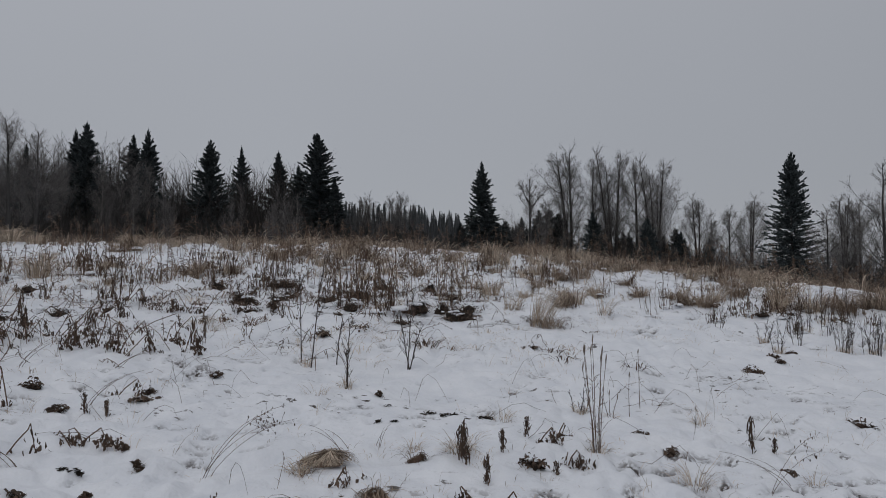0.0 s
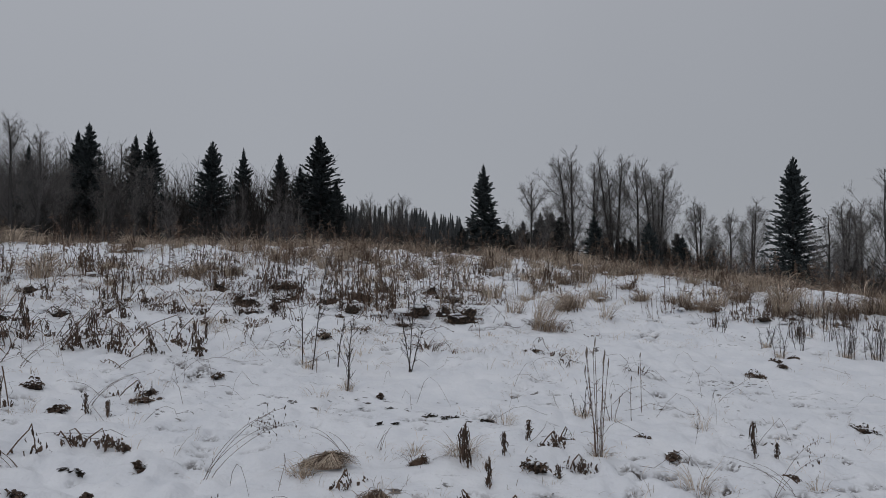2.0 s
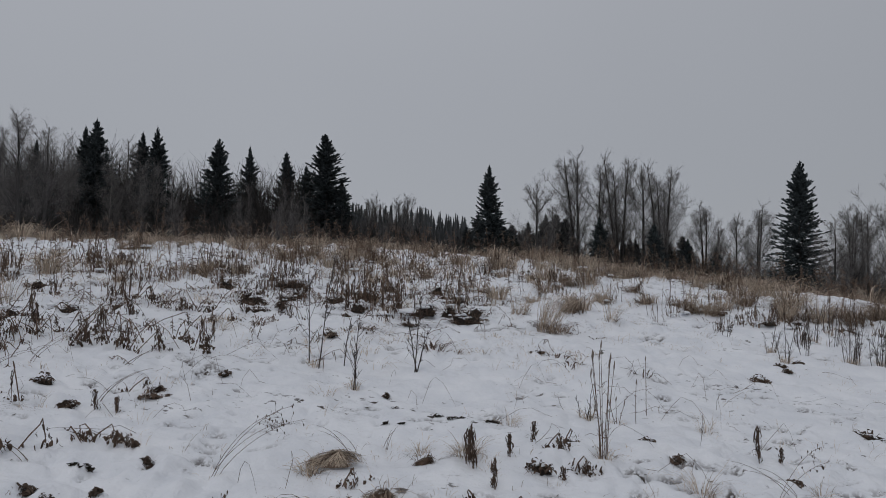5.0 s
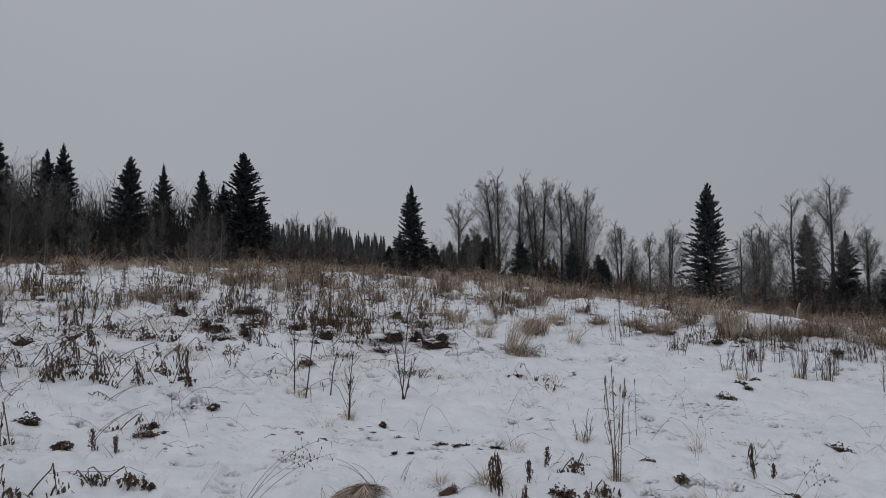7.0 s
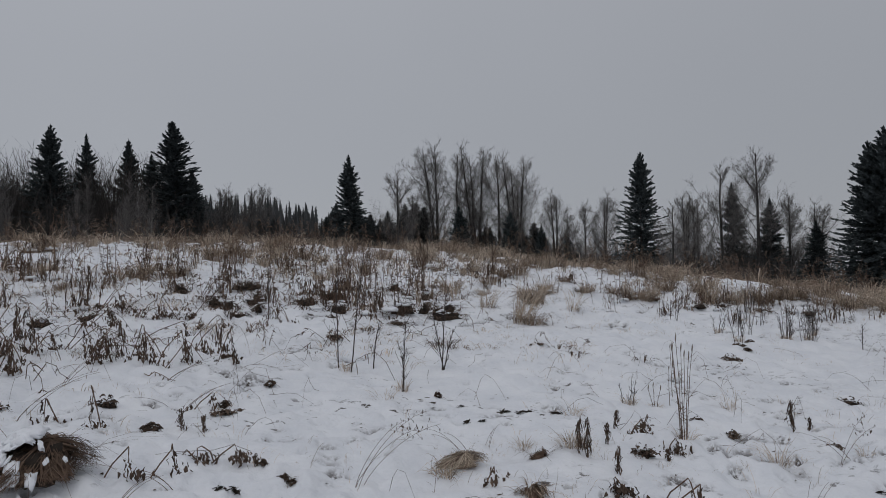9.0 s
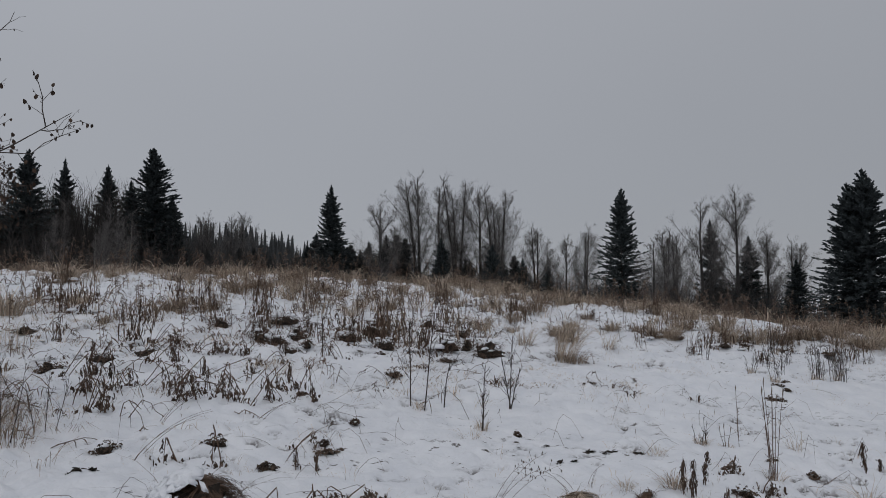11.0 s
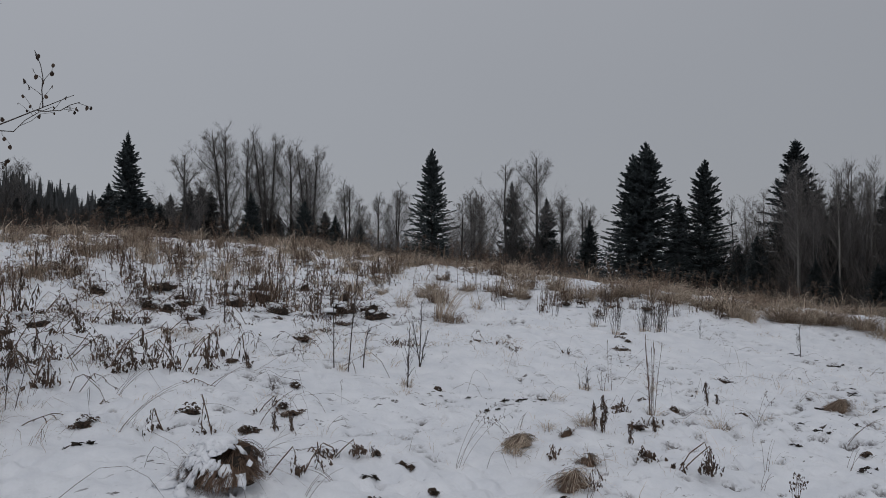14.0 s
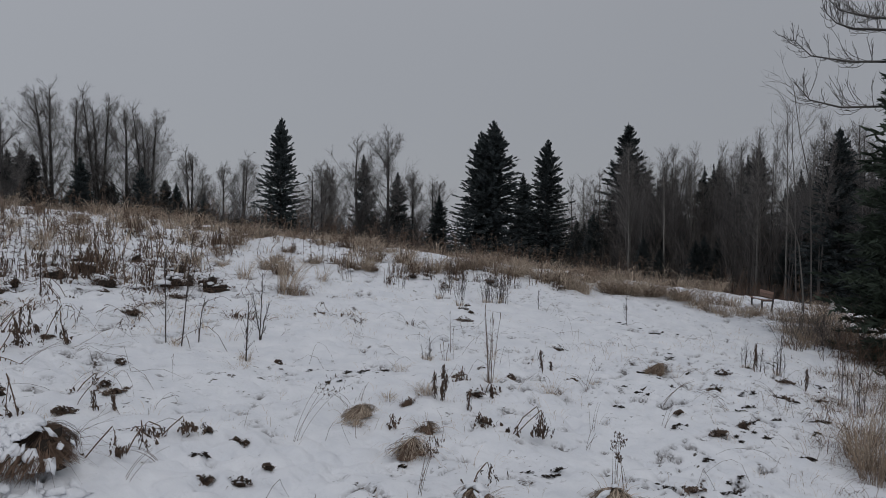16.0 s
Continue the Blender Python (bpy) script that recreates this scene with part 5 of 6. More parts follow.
tuft(-1.44, 8.29, 0.2, 0.4, "sparse grass wisps in snow", 418, 30, (0, 0), 1.2, 0.9, None, 0.004)
tuft(-1.19, 6.1, 0.2, 0.3, "small straw tuft in trodden snow", 413, 70, (0, 0), 1.1, 0.9)
for i, (x, y, h) in enumerate(((11.0, 14.0, 0.8), (11.6, 13.8, 0.75), (12.3, 12.5, 0.7), (12.9, 12.2, 0.85), (13.5, 12.0, 0.7), (13.2, 14.1, 0.7), (10.3, 14.6, 0.75), (14.6, 11.6, 0.7), (9.2, 15.2, 0.8))):
    tuft(x, y, h, 1.1, "bushy reddish-brown dry grass tuft on the brow", 420 + i, 480, (0, 0), 1.7, 0.95, STRAW_RED if i % 3 else STRAW, 0.008)
for i, (x, y, h) in enumerate(((-7.9, 9.3, 0.8), (-7.4, 9.2, 0.9), (-6.8, 8.5, 1.0), (-6.9, 8.2, 0.95), (-6.4, 8.0, 0.9), (-6.15, 7.8, 0.55), (-7.35, 12.0, 0.8), (-7.0, 9.5, 0.7), (-7.2, 8.4, 0.9), (-6.55, 8.8, 0.6), (-7.7, 12.3, 0.8), (3.55, 2.55, 1.1), (4.05, 2.8, 1.0), (4.4, 3.05, 1.0), (5.3, 3.1, 0.9), (3.9, 2.45, 0.9))):
    tuft(x, y, h, 0.6, "tall loose yellow-brown dry grass", 440 + i, 48 if i < 11 else 120, (0.12, 0), 1.25, 0.5, STRAW_RED if i % 2 else STRAW, 0.0055)
for i, (x, y, h) in enumerate(TRAIL_GRASS):
    tuft(x, y, h * 1.15, 1.0, "pale dry grass growing round a bench", 1180 + i, 150, (0, 0), 1.3, 0.6, STRAW_RED if i % 3 == 1 else STRAW, 0.009, "trailside tufts")

for i, (x, y, h) in enumerate(((13.6, 7.2, 0.7), (14.3, 7.8, 0.6), (15.2, 8.0, 0.7), (14.8, 7.0, 0.8), (15.8, 7.3, 0.6), (12.9, 6.6, 0.6), (16.6, 8.6, 0.6))):
    tuft(x, y, h, 0.9, "bushy brown dry grass beside a trail", 460 + i, 160, (0, 0), 1.25, 0.9, STRAW_RED, 0.006)

rk = np.random.RandomState(58)
for i in range(46):
    f = rk.rand()
    x, y = 12.6 + 8.6 * f + rk.normal(0, 0.35), 6.0 + 4.0 * f + rk.normal(0, 0.55)
    tuft(x, y, rk.uniform(0.3, 0.75), rk.uniform(0.5, 0.9), "straggling brown grass and brush beside the trail", 1100 + i, 70, (0, 0), 1.1, 0.85, STRAW_RED if i % 3 else STRAW, 0.007, "trailside tufts")

# nodding and branching stems
arching_stems(-1.94, 6.00, 0.85, 0.85, 0.15, 4, "thin arching dry stems with nodding seed heads", 501)
arching_stems(2.65, 5.98, 0.75, 0.75, 0.1, 2, "thin arching dry stem with seed heads", 502)
arching_stems(-1.66, 4.44, 0.70, 0.45, 0.1, 5, "dark stems with round seed heads", 503, 12, 0.9)
arching_stems(0.29, 3.80, 0.62, 0.12, 0.05, 4, "branching dry weed with seed heads", 504, 14, 0.95)
arching_stems(0.36, 3.75, 0.5, -0.2, 0.05, 3, "branching dry weed with seed heads", 505, 12, 0.95)
for i, (x, y, ln, dx, dy) in enumerate(((-0.9, 6.6, 0.6, -0.7, 0.1), (-0.6, 6.8, 0.5, 0.3, 0), (2.9, 6.2, 0.7, -0.8, 0.1), (3.5, 5.3, 0.9, 0.9, -0.2), (4.2, 4.7, 0.8, -0.8, 0.3), (1.5, 5.0, 0.7, 0.5, 0.3), (2.4, 4.6, 0.6, 0.7, 0), (-3.6, 7.4, 0.7, 0.8, 0.1), (-4.9, 8.4, 0.8, 0.8, 0.1), (-3.9, 8.6, 0.7, 0.9, 0), (-5.0, 7.3, 0.9, 0.7, 0.2), (-3.7, 5.5, 0.5, 0.6, 0.1), (-3.35, 5.8, 0.45, -0.6, 0), (5.6, 4.6, 0.9, -0.7, 0.2), (0.9, 4.6, 0.5, 0.4, 0))):
    arching_stems(x, y, ln, dx, dy, 3, "thin bowed grass stems over snow", 520 + i, 0, 0.55)


# ---- uncounted growth ----
def cover(x, y):
    """How thickly dry growth stands: bare in the open snow, thick on the brow."""
    edge = np.interp(x, [-12, -4, -0.5, 2, 5, 12.5, 17, 24], [14.2, 15.3, 14.3, 15.6, 14.0, 11.9, 11.2, 13.0])
    return step01(27, 15.5, x) * step01(-1.2, 5.0, y - edge + 3.0 * (lattice(x * 0.55, y * 0.55, 21) - 0.5)) * np.maximum(step01(0.40, 0.60, 0.45 * lattice(x * 0.8, y * 0.8, 22) + 0.55 * lattice(x * 1.9, y * 1.9, 23)), 0.5 * step01(18.5, 21, y))


def scatter(rng, n, x0, x1, y0, y1, weight):
    x, y = rng.uniform(x0, x1, n), rng.uniform(y0, y1, n)
    keep = rng.rand(n) < weight(x, y)
    return x[keep], y[keep]


SHEAVES = [straw(1000 + i, 150, 0.70, 0.22, (0.1 * (i % 3 - 1), 0), 1.5, 0.6, 0.010, "blade_sheaf") for i in range(6)]
PLUMES = [straw(1010 + i, 40, 0.72, 0.12, (0.12, 0), 1.2, 0.35, 0.010, "tall_sheaf") for i in range(4)]


def brow_tufts():
    """Bushy tufts over the brow, thickest along its edge."""
    rng = np.random.RandomState(77)
    x, y = scatter(rng, 900, -20, 20, 12, 26, lambda x, y: cover(x, y) ** 0.7 * np.interp(x, [-20, 2, 6, 20], [0.35, 0.4, 0.65, 0.65]))
    near = np.argsort(np.hypot(x + 2.5, y))
    x, y = x[near], y[near]
    rest = {True: Heap(), False: Heap()}
    for i in range(150, min(len(x), 300)):
        big = rng.uniform(0.55, 1.35) * (1.05 if x[i] > 5 else 0.95)
        lines, side = blades(rng, 110, 0.62 * big, 0.2 * big, rng.normal(0, 0.1, 2), 1.6, 0.95, 4)
        rest[bool(lattice(x[i] * 0.3, y[i] * 0.3, 33) > 0.58)].ribbons(lines + np.array([x[i], y[i], float(snow_z(x[i], y[i]))]), np.array([0.9, 1.0, 0.75, 0.25]) * 0.009 * big, side)
    for warm, hp in rest.items():
        ob = part("far_tufts", hp.mesh("far_tufts"), STRAW_RED if warm else STRAW)
        tagged(ob, "red-brown dry grass over the far brow" if warm else "pale straw over the far brow", "grass", kind="stuff")
    for i in range(min(len(x), 150)):
        warm = lattice(x[i] * 0.3, y[i] * 0.3, 33) > 0.58
        ob = on_snow("grass_tuft", x[i], y[i], "bushy red-brown dry grass tuft on the brow" if warm else "bushy pale straw tuft on the brow", "grass", "tufts of the brow", rng.uniform(0, 360), rng.uniform(0.55, 1.35) * (1.05 if x[i] > 5 else 0.95))
        part("blade_sheaf", SHEAVES[i % 6], STRAW_RED if warm else STRAW, ob)
        if i % 3 == 0:
            part("tall_sheaf", PLUMES[i % 4], STRAW, ob)


def meadow_grass(name, seed, n, material, label, h_lo, h_hi, weight, box, per, wide, droop=0.7, splay=0.5, r=0.16):
    rng = np.random.RandomState(seed)
    x, y = scatter(rng, n, *box, weight)
    z = snow_z(x, y)
    hp = Heap()
    tall_by = rng.uniform(h_lo, h_hi, len(x)) * (0.25 + 0.7 * lattice(x * 0.4, y * 0.4, seed) + 0.8 * lattice(x * 1.2, y * 1.2, seed + 1))
    tall_by = tall_by * (1 + 0.45 * step01(5, 9, x) * (y > 11))
    for i in range(len(x)):
        lines, side = blades(rng, per, tall_by[i], r, rng.normal(0, 0.12, 2) + (0.05, 0), droop, splay, 4)
        hp.ribbons(lines + np.array([x[i], y[i], z[i]]), np.array([0.9, 1.0, 0.75, 0.25]) * wide, side)
    ob = part(name, hp.mesh(name), material)
    return tagged(ob, label, "grass", kind="stuff")


def meadow_weeds(name, seed, n, label, h_lo, h_hi, weight, box, leafy=8, plume=False):
    rng = np.random.RandomState(seed)
    x, y = scatter(rng, n, *box, weight)
    c = len(x)
    h = rng.uniform(h_lo, h_hi, c)
    t = np.linspace(0, 1, 4)
    lean = rng.normal(0, 0.16, (c, 2))
    base = np.stack([x, y, snow_z(x, y) - 0.02], -1)
    lines = base[:, None] + np.concatenate([lean[:, None] * (h[:, None] * t**1.6)[..., None], (h[:, None] * t)[..., None]], -1)
    hp = Heap().tubes(lines, np.array([5.5, 5, 4, 3]) * 0.001, 3)
    lv = sprout(lines, leafy, 0.2, 1.0, 60, 0.2, -0.7, rng, 3, 0.3)
    hp.tubes(lv, np.array([3, 9, 3]) * 0.001, 3)
    ob = part(name, hp.mesh(name), WEED)
    if plume:
        tip, up = lines[:, -1], unit(lines[:, -1] - lines[:, -2])
        sp = sprout(np.stack([tip - 0.22 * h[:, None] * up, tip + 0.02 * up], 1), 9, 0.0, 1.0, 48, 0.45, -0.2, rng, 3, 0.4)
        fluff = part("seed_plumes", Heap().tubes(sp, np.array([2, 6, 2]) * 0.001, 3).mesh("seed_plumes"), HEAD)
        tagged(fluff, "fluffy grey-brown seed plumes on dead weeds", "weeds", kind="stuff")
    return tagged(ob, label, "weeds", kind="stuff")


def fallen_stems(name, seed, n, label, weight, box, leafy=5, thick=1.0):
    """Dead stems bowed down with both ends near the snow."""
    rng = np.random.RandomState(seed)
    x, y = scatter(rng, n, *box, weight)
    c = len(x)
    a, ln, up = rng.uniform(0, 6.28, c), rng.uniform(0.25, 0.9, c), rng.uniform(0.02, 0.32, c)
    t = np.linspace(0, 1, 6)
    hump = np.sin(np.pi * t ** rng.uniform(0.6, 1.5, (c, 1)))
    base = np.stack([x, y, snow_z(x, y)], -1)
    xy = np.stack([np.cos(a), 0.7 * np.sin(a)], -1)[:, None] * (ln[:, None] * t)[..., None]
    lines = base[:, None] + np.concatenate([xy, (up[:, None] * hump)[..., None]], -1)
    lines[..., 2] += (snow_z(lines[..., 0], lines[..., 1]) - base[:, None, 2]) * 0.9
    lines += rng.normal(0, 0.012, lines.shape)
    hp = Heap().tubes(lines, np.array([4.5, 4.5, 4, 3.5, 3, 2]) * 0.001 * thick, 3)
    if leafy:
        lv = sprout(lines, leafy, 0.3, 1.0, 70, 0.16, -0.6, rng, 3, 0.2)
        hp.tubes(lv, np.array([3, 7, 2.5]) * 0.001, 3)
    return tagged(part(name, hp.mesh(name), WEED), label, "weeds", kind="stuff")


BROW = (-26, 30, 9, 31)
WEST = (-14, 4, 8, 17)


def west(x, y):
    return step01(8.6, 12.5, y + 0.35 * np.minimum(x + 3, 0) * -1) * step01(3.5, -1.5, x)


def corner(x, y):
    """Trampled growth below the leafy poplar."""
    return np.exp(-(((x + 6.9) / 1.3) ** 2 + ((y - 8.9) / 1.1) ** 2)) * (lattice(x * 1.6, y * 1.6, 63) > 0.38)


brow_tufts()
meadow_grass("matted_grass", 617, 700, STRAW_RED, "brown trampled grass below a poplar", 0.15, 0.45, lambda x, y: 0.55 * corner(x, y), (-10, -4, 6.5, 11.5), 12, 0.005, 1.9, 1.3, 0.2)
fallen_stems("fallen_stems", 618, 240, "dark stems lying below a poplar", lambda x, y: 0.8 * corner(x - 0.5, y), (-10, -3.5, 6.5, 11.5), 5, 1.3)
meadow_weeds("dead_weeds", 619, 70, "thin grey twigs standing below a poplar", 0.35, 1.0, lambda x, y: 0.45 * corner(x, y + 0.4), (-10, -4, 6.5, 11.5), 4)
meadow_grass("dry_grass", 601, 15000, STRAW, "pale dry grass over the brow of the meadow", 0.30, 0.78, lambda x, y: cover(x, y) * (0.19 - 0.08 * (x > 4)), BROW, 13, 0.013, 1.25, 0.85)
meadow_grass("dry_grass", 602, 7500, STRAW_RED, "reddish dry grass over the brow of the meadow", 0.35, 0.85, lambda x, y: cover(x, y) * (0.08 + 0.3 * (lattice(x * 0.25, y * 0.25, 31) > 0.5) * (x < 5)), BROW, 13, 0.013, 1.25, 0.85)
meadow_grass("matted_grass", 607, 5000, WEED, "dark fallen thatch below dry grass", 0.15, 0.4, lambda x, y: cover(x, y) * (lattice(x * 1.1, y * 1.1, 53) > 0.5) * (0.4 + 0.15 * (x > 5)), BROW, 12, 0.012, 1.7, 1.2, 0.22)
meadow_weeds("dead_weeds", 603, 14000, "brown leafy dead weeds standing in dry grass", 0.45, 1.1, lambda x, y: cover(x, y) * (0.15 + 0.16 * (x > 5) + 0.55 * np.exp(-(((x + 1.8) / 4) ** 2 + ((y - 15.5) / 4) ** 2))), BROW, 8, True)
def belt(x, y):
    """The belt of tall brown weeds across the middle of the meadow."""
    at = np.interp(x, [-12, -6, -2, 1.0, 3.5, 8], [14.6, 14.2, 13.9, 15.0, 16.6, 16.4])
    return np.exp(-(((y - at - 1.4) / 1.8) ** 2)) * step01(0.34, 0.56, 0.6 * lattice(x * 0.9, y * 0.9, 61) + 0.4 * lattice(x * 2.3, y * 2.3, 62)) * np.interp(x, [-12, -0.5, 1, 5, 9], [0.9, 0.9, 0.4, 0.3, 0.2])


meadow_weeds("dead_weeds", 614, 8200, "tall brown stems of dead weeds in a belt", 0.35, 0.95, lambda x, y: 0.85 * belt(x, y), BROW, 8, True)
fallen_stems("fallen_stems", 616, 700, "dead stems collapsed among tall weeds", lambda x, y: 0.6 * belt(x, y + 0.3), BROW, 6, 1.2)


def belt_stands():
    """Leafy stands of dead weeds: packed through the belt, scattered over the brow and the western slope."""
    rng = np.random.RandomState(87)
    for n, box_of, weight, tall_lo, tall_hi, label in (
        (520, (-10, 3, 12.6, 18.5), lambda x, y: 0.26 * belt(x, y) + 0.34 * np.exp(-(((x + 1.2) / 1.5) ** 2 + ((y - 14.3) / 1.2) ** 2)), 0.7, 1.25, "tall brown leafy dead weeds in a trampled belt"),
        (420, (-13, 13, 15, 24), lambda x, y: 0.17 * cover(x, y), 0.7, 1.2, "brown leafy dead weeds standing in dry grass"),
        (170, (3.5, 11, 12.5, 16.5), lambda x, y: 0.30 * step01(-1.0, 1.2, y - np.interp(x, [3.5, 6, 11], [14.6, 13.6, 12.6])), 0.5, 0.95, "brown leafy dead weeds among grass tufts"),
    ):
        x, y = scatter(rng, n, *box_of, weight)
        for i in range(len(x)):
            weeds(x[i], y[i], int(rng.randint(60)), rng.uniform(0, 360), rng.uniform(tall_lo, tall_hi), int(rng.rand() < 0.6) + int(rng.rand() < 0.3), label, "stands of dead weeds")


belt_stands()
meadow_weeds("dead_weeds", 604, 230, "scattered dead weed stems in snow", 0.25, 0.6, lambda x, y: west(x, y) * lattice(x * 0.9, y * 0.9, 41) * 0.6, WEST)
meadow_grass("sparse_grass", 605, 5200, STRAW, "sparse thin dry grass poking through snow", 0.06, 0.22, lambda x, y: (lattice(x * 0.9, y * 0.9, 51) > 0.52) * 0.4 + 0.3 * np.exp(-(((x - 0.2 - 0.35 * (y - 7)) / 0.5) ** 2)) * (y < 10.5), (-9, 12, 2.5, 15), 5, 0.0035, 1.0, 0.9, 0.12)
meadow_grass("matted_grass", 606, 2600, STRAW, "flattened straw lying on snow among weeds", 0.12, 0.34, lambda x, y: west(x, y) * (lattice(x * 0.8, y * 0.8, 52) > 0.56) * 0.55, WEST, 12, 0.007, 1.7, 1.3, 0.2)
meadow_grass("matted_grass", 608, 2600, WEED, "dark dead leaves matted on snow among weeds", 0.10, 0.26, lambda x, y: west(x, y) * (lattice(x * 1.3, y * 1.3, 54) > 0.64) * 0.7, WEST, 14, 0.014, 1.8, 1.2, 0.16)
def trail_edge(x, y):
    return step01(0.9, -0.7, y - (1.45 + 0.4 * x)) * (lattice(x * 1.2, y * 1.2, 57) > 0.35) * 0.7


meadow_grass("dry_grass", 611, 1100, STRAW_RED, "straggling dry grass along the trail", 0.15, 0.5, trail_edge, (2.8, 12, 1.8, 6), 10, 0.005, 1.2, 0.9, 0.15)
meadow_grass("matted_grass", 612, 1500, WEED, "dark fallen grass along the trail", 0.10, 0.28, trail_edge, (2.8, 12, 1.8, 6), 12, 0.006, 1.9, 1.3, 0.16)
fallen_stems("fallen_stems", 613, 300, "bowed dead stems along the trail", trail_edge, (2.8, 12, 1.8, 6), 3, 0.8)
fallen_stems("fallen_stems", 609, 900, "dead stems bowed down over snow", lambda x, y: west(x, y) * (0.10 + 0.6 * (lattice(x * 0.9, y * 0.9, 55) > 0.55)), WEST)
fallen_stems("fallen_stems", 610, 420, "thin dead stems lying over snow", lambda x, y: (lattice(x * 0.7, y * 0.7, 56) > 0.52) * 0.8, (-6, 9, 3, 11), 0, 0.5)


def litter():
    """Dark curled leaves and crumbs lying on the snow."""
    rng = np.random.RandomState(71)
    x, y = scatter(rng, 120000, -10, 14, 2.5, 17, lambda x, y: np.clip(pits(x, y) * 5.5, 0, 0.8))
    n = len(x)
    p = np.stack([x, y, snow_z(x, y) + 0.004], -1)
    a = rng.uniform(0, 6.28, n)
    d = np.stack([np.cos(a), np.sin(a), 0 * a], -1)
    side = np.stack([-np.sin(a), np.cos(a), rng.normal(0, 0.4, n)], -1)
    ln = rng.uniform(0.006, 0.028, n)[:, None]
    lines = p[:, None] + d[:, None] * (ln * np.array([-1, 0, 1.0]))[..., None]
    lines[..., 2] += ln * np.array([0.35, 0.0, 0.45]) * rng.rand(n, 1)
    hp = Heap().ribbons(lines, np.array([0.4, 1.0, 0.3]) * ln * 0.7, unit(side))
    return tagged(part("leaf_litter", hp.mesh("leaf_litter"), LEAF), "dark dead leaves and crumbs strewn over snow", "litter", kind="stuff")


litter()
thicket("brush_thicket", 65, 110, band(13.8, 7.0, 11.6, 5.0, 1.3), 0.5, 1.2, "low bare brush beside a path", GREY_BRUSH, 0.005)
thicket("brush_thicket", 68, 90, band(12.2, 4.9, 10.4, 3.9, 1.4), 0.4, 1.0, "low dark brush under a spruce", WEED, 0.005)
thicket("brush_thicket", 66, 320, band(20.5, 13.5, 25, 9.5, 3), 0.3, 0.8, "low bare brush behind a bench", WEED, 0.006)


# ---- near trees at both sides ----
def leafy_tree():
    rng = np.random.RandomState(81)
    x, y = -8.5, 7.7
    z = float(ground_z(x, y))
    ob = new("poplar_tree")
    ob.matrix_world = pose(0, 0, 0)
    ob.location = (x, y, z)
    tagged(ob, "leafless poplar with a few withered dark leaves", "tree")
    t = np.linspace(0, 1, 9)
    trunk = np.stack([0.25 * t + 0.05 * np.sin(t * 7), 0.1 * t, 7.2 * t - 0.3], -1)[None]
    part("trunk", Heap().tubes(trunk, 0.11 * (1 - 0.85 * t), 10).mesh("trunk"), BARK, ob, "slim grey trunk")
    o = np.array([x, y, z])
    limbs = [
        [(-8.45, 7.7, 3.0), (-7.6, 7.3, 3.65), (-6.9, 7.0, 3.92), (-6.4, 6.9, 4.02), (-6.1, 6.85, 4.5)],
        [(-8.45, 7.7, 3.6), (-7.4, 7.3, 4.1), (-6.8, 7.0, 4.4), (-6.6, 7.0, 5.0), (-6.7, 7.0, 5.7)],
        [(-8.4, 7.7, 4.4), (-7.6, 7.3, 5.0), (-6.9, 7.0, 5.15), (-6.5, 6.9, 5.2), (-6.1, 6.8, 5.2)],
        [(-8.5, 7.7, 2.4), (-7.5, 7.4, 2.85), (-6.6, 7.1, 3.1), (-5.95, 6.8, 3.35), (-5.4, 6.5, 3.6)],
        [(-8.5, 7.7, 2.1), (-7.9, 7.9, 2.55), (-7.3, 8.0, 2.75), (-6.8, 7.9, 2.85), (-6.4, 7.8, 2.9)],
        [(-8.5, 7.7, 2.6), (-7.9, 7.4, 3.0), (-7.2, 7.2, 3.2), (-6.7, 7.0, 3.25), (-6.2, 6.9, 3.2)],
    ]
    for i in range(20):
        tip = np.array([rng.uniform(-7.1, -6.0), rng.uniform(6.8, 8.6), rng.uniform(2.8, 3.7)])
        root = np.array([-8.45, 7.7, tip[2] - rng.uniform(0.5, 0.9)])
        limbs.append([tuple(root + (tip - root) * f + np.array([0, 0, 0.25 * math.sin(3.14 * f)]) + rng.normal(0, 0.05, 3)) for f in (0, 0.3, 0.55, 0.8, 1.0)])
    twigs, leaves = Heap(), []
    for pts in limbs:
        key = (np.array(pts) - o)[None]
        part("limb", Heap().tubes(key, np.array([0.022, 0.014, 0.009, 0.006, 0.0025]), 6).mesh("limb"), DARK_STEM, ob)
        a = sprout(key, 15, 0.2, 1.0, 52, 0.28, 0.42, rng, 6, 0.5, 0.05)
        b = sprout(a, 5, 0.2, 1.0, 42, 0.45, 0.1, rng, 4, 0.3, 0.08)
        twigs.tubes(a, np.linspace(0.0055, 0.0025, 6), 4).tubes(b, np.linspace(0.003, 0.0015, 4), 3)
        ends = np.concatenate([b[:, -1], b[:, 2], a[:, -1]])
        low = 0.85 if key[0, -1, 2] + z < 3.8 else 0.3
        leaves.append(ends[rng.rand(len(ends)) < low])
    part("twig_crown", twigs.mesh("twig_crown"), DARK_STEM, ob, "thin dark twigs")
    p = np.concatenate(leaves)
    n = len(p)
    a = rng.uniform(0, 6.28, n)
    side = np.stack([np.cos(a), np.sin(a), rng.normal(0, 0.4, n)], -1)
    ln = rng.uniform(0.02, 0.05, n)[:, None]
    lines = np.repeat(p[:, None], 4, 1)
    lines[..., 2] -= ln * np.array([0, 0.35, 0.75, 1.0])
    lines += np.stack([-side[:, 1], side[:, 0], 0 * a], -1)[:, None] * (ln * np.array([0, 0.25, 0.3, 0.1]))[..., None]
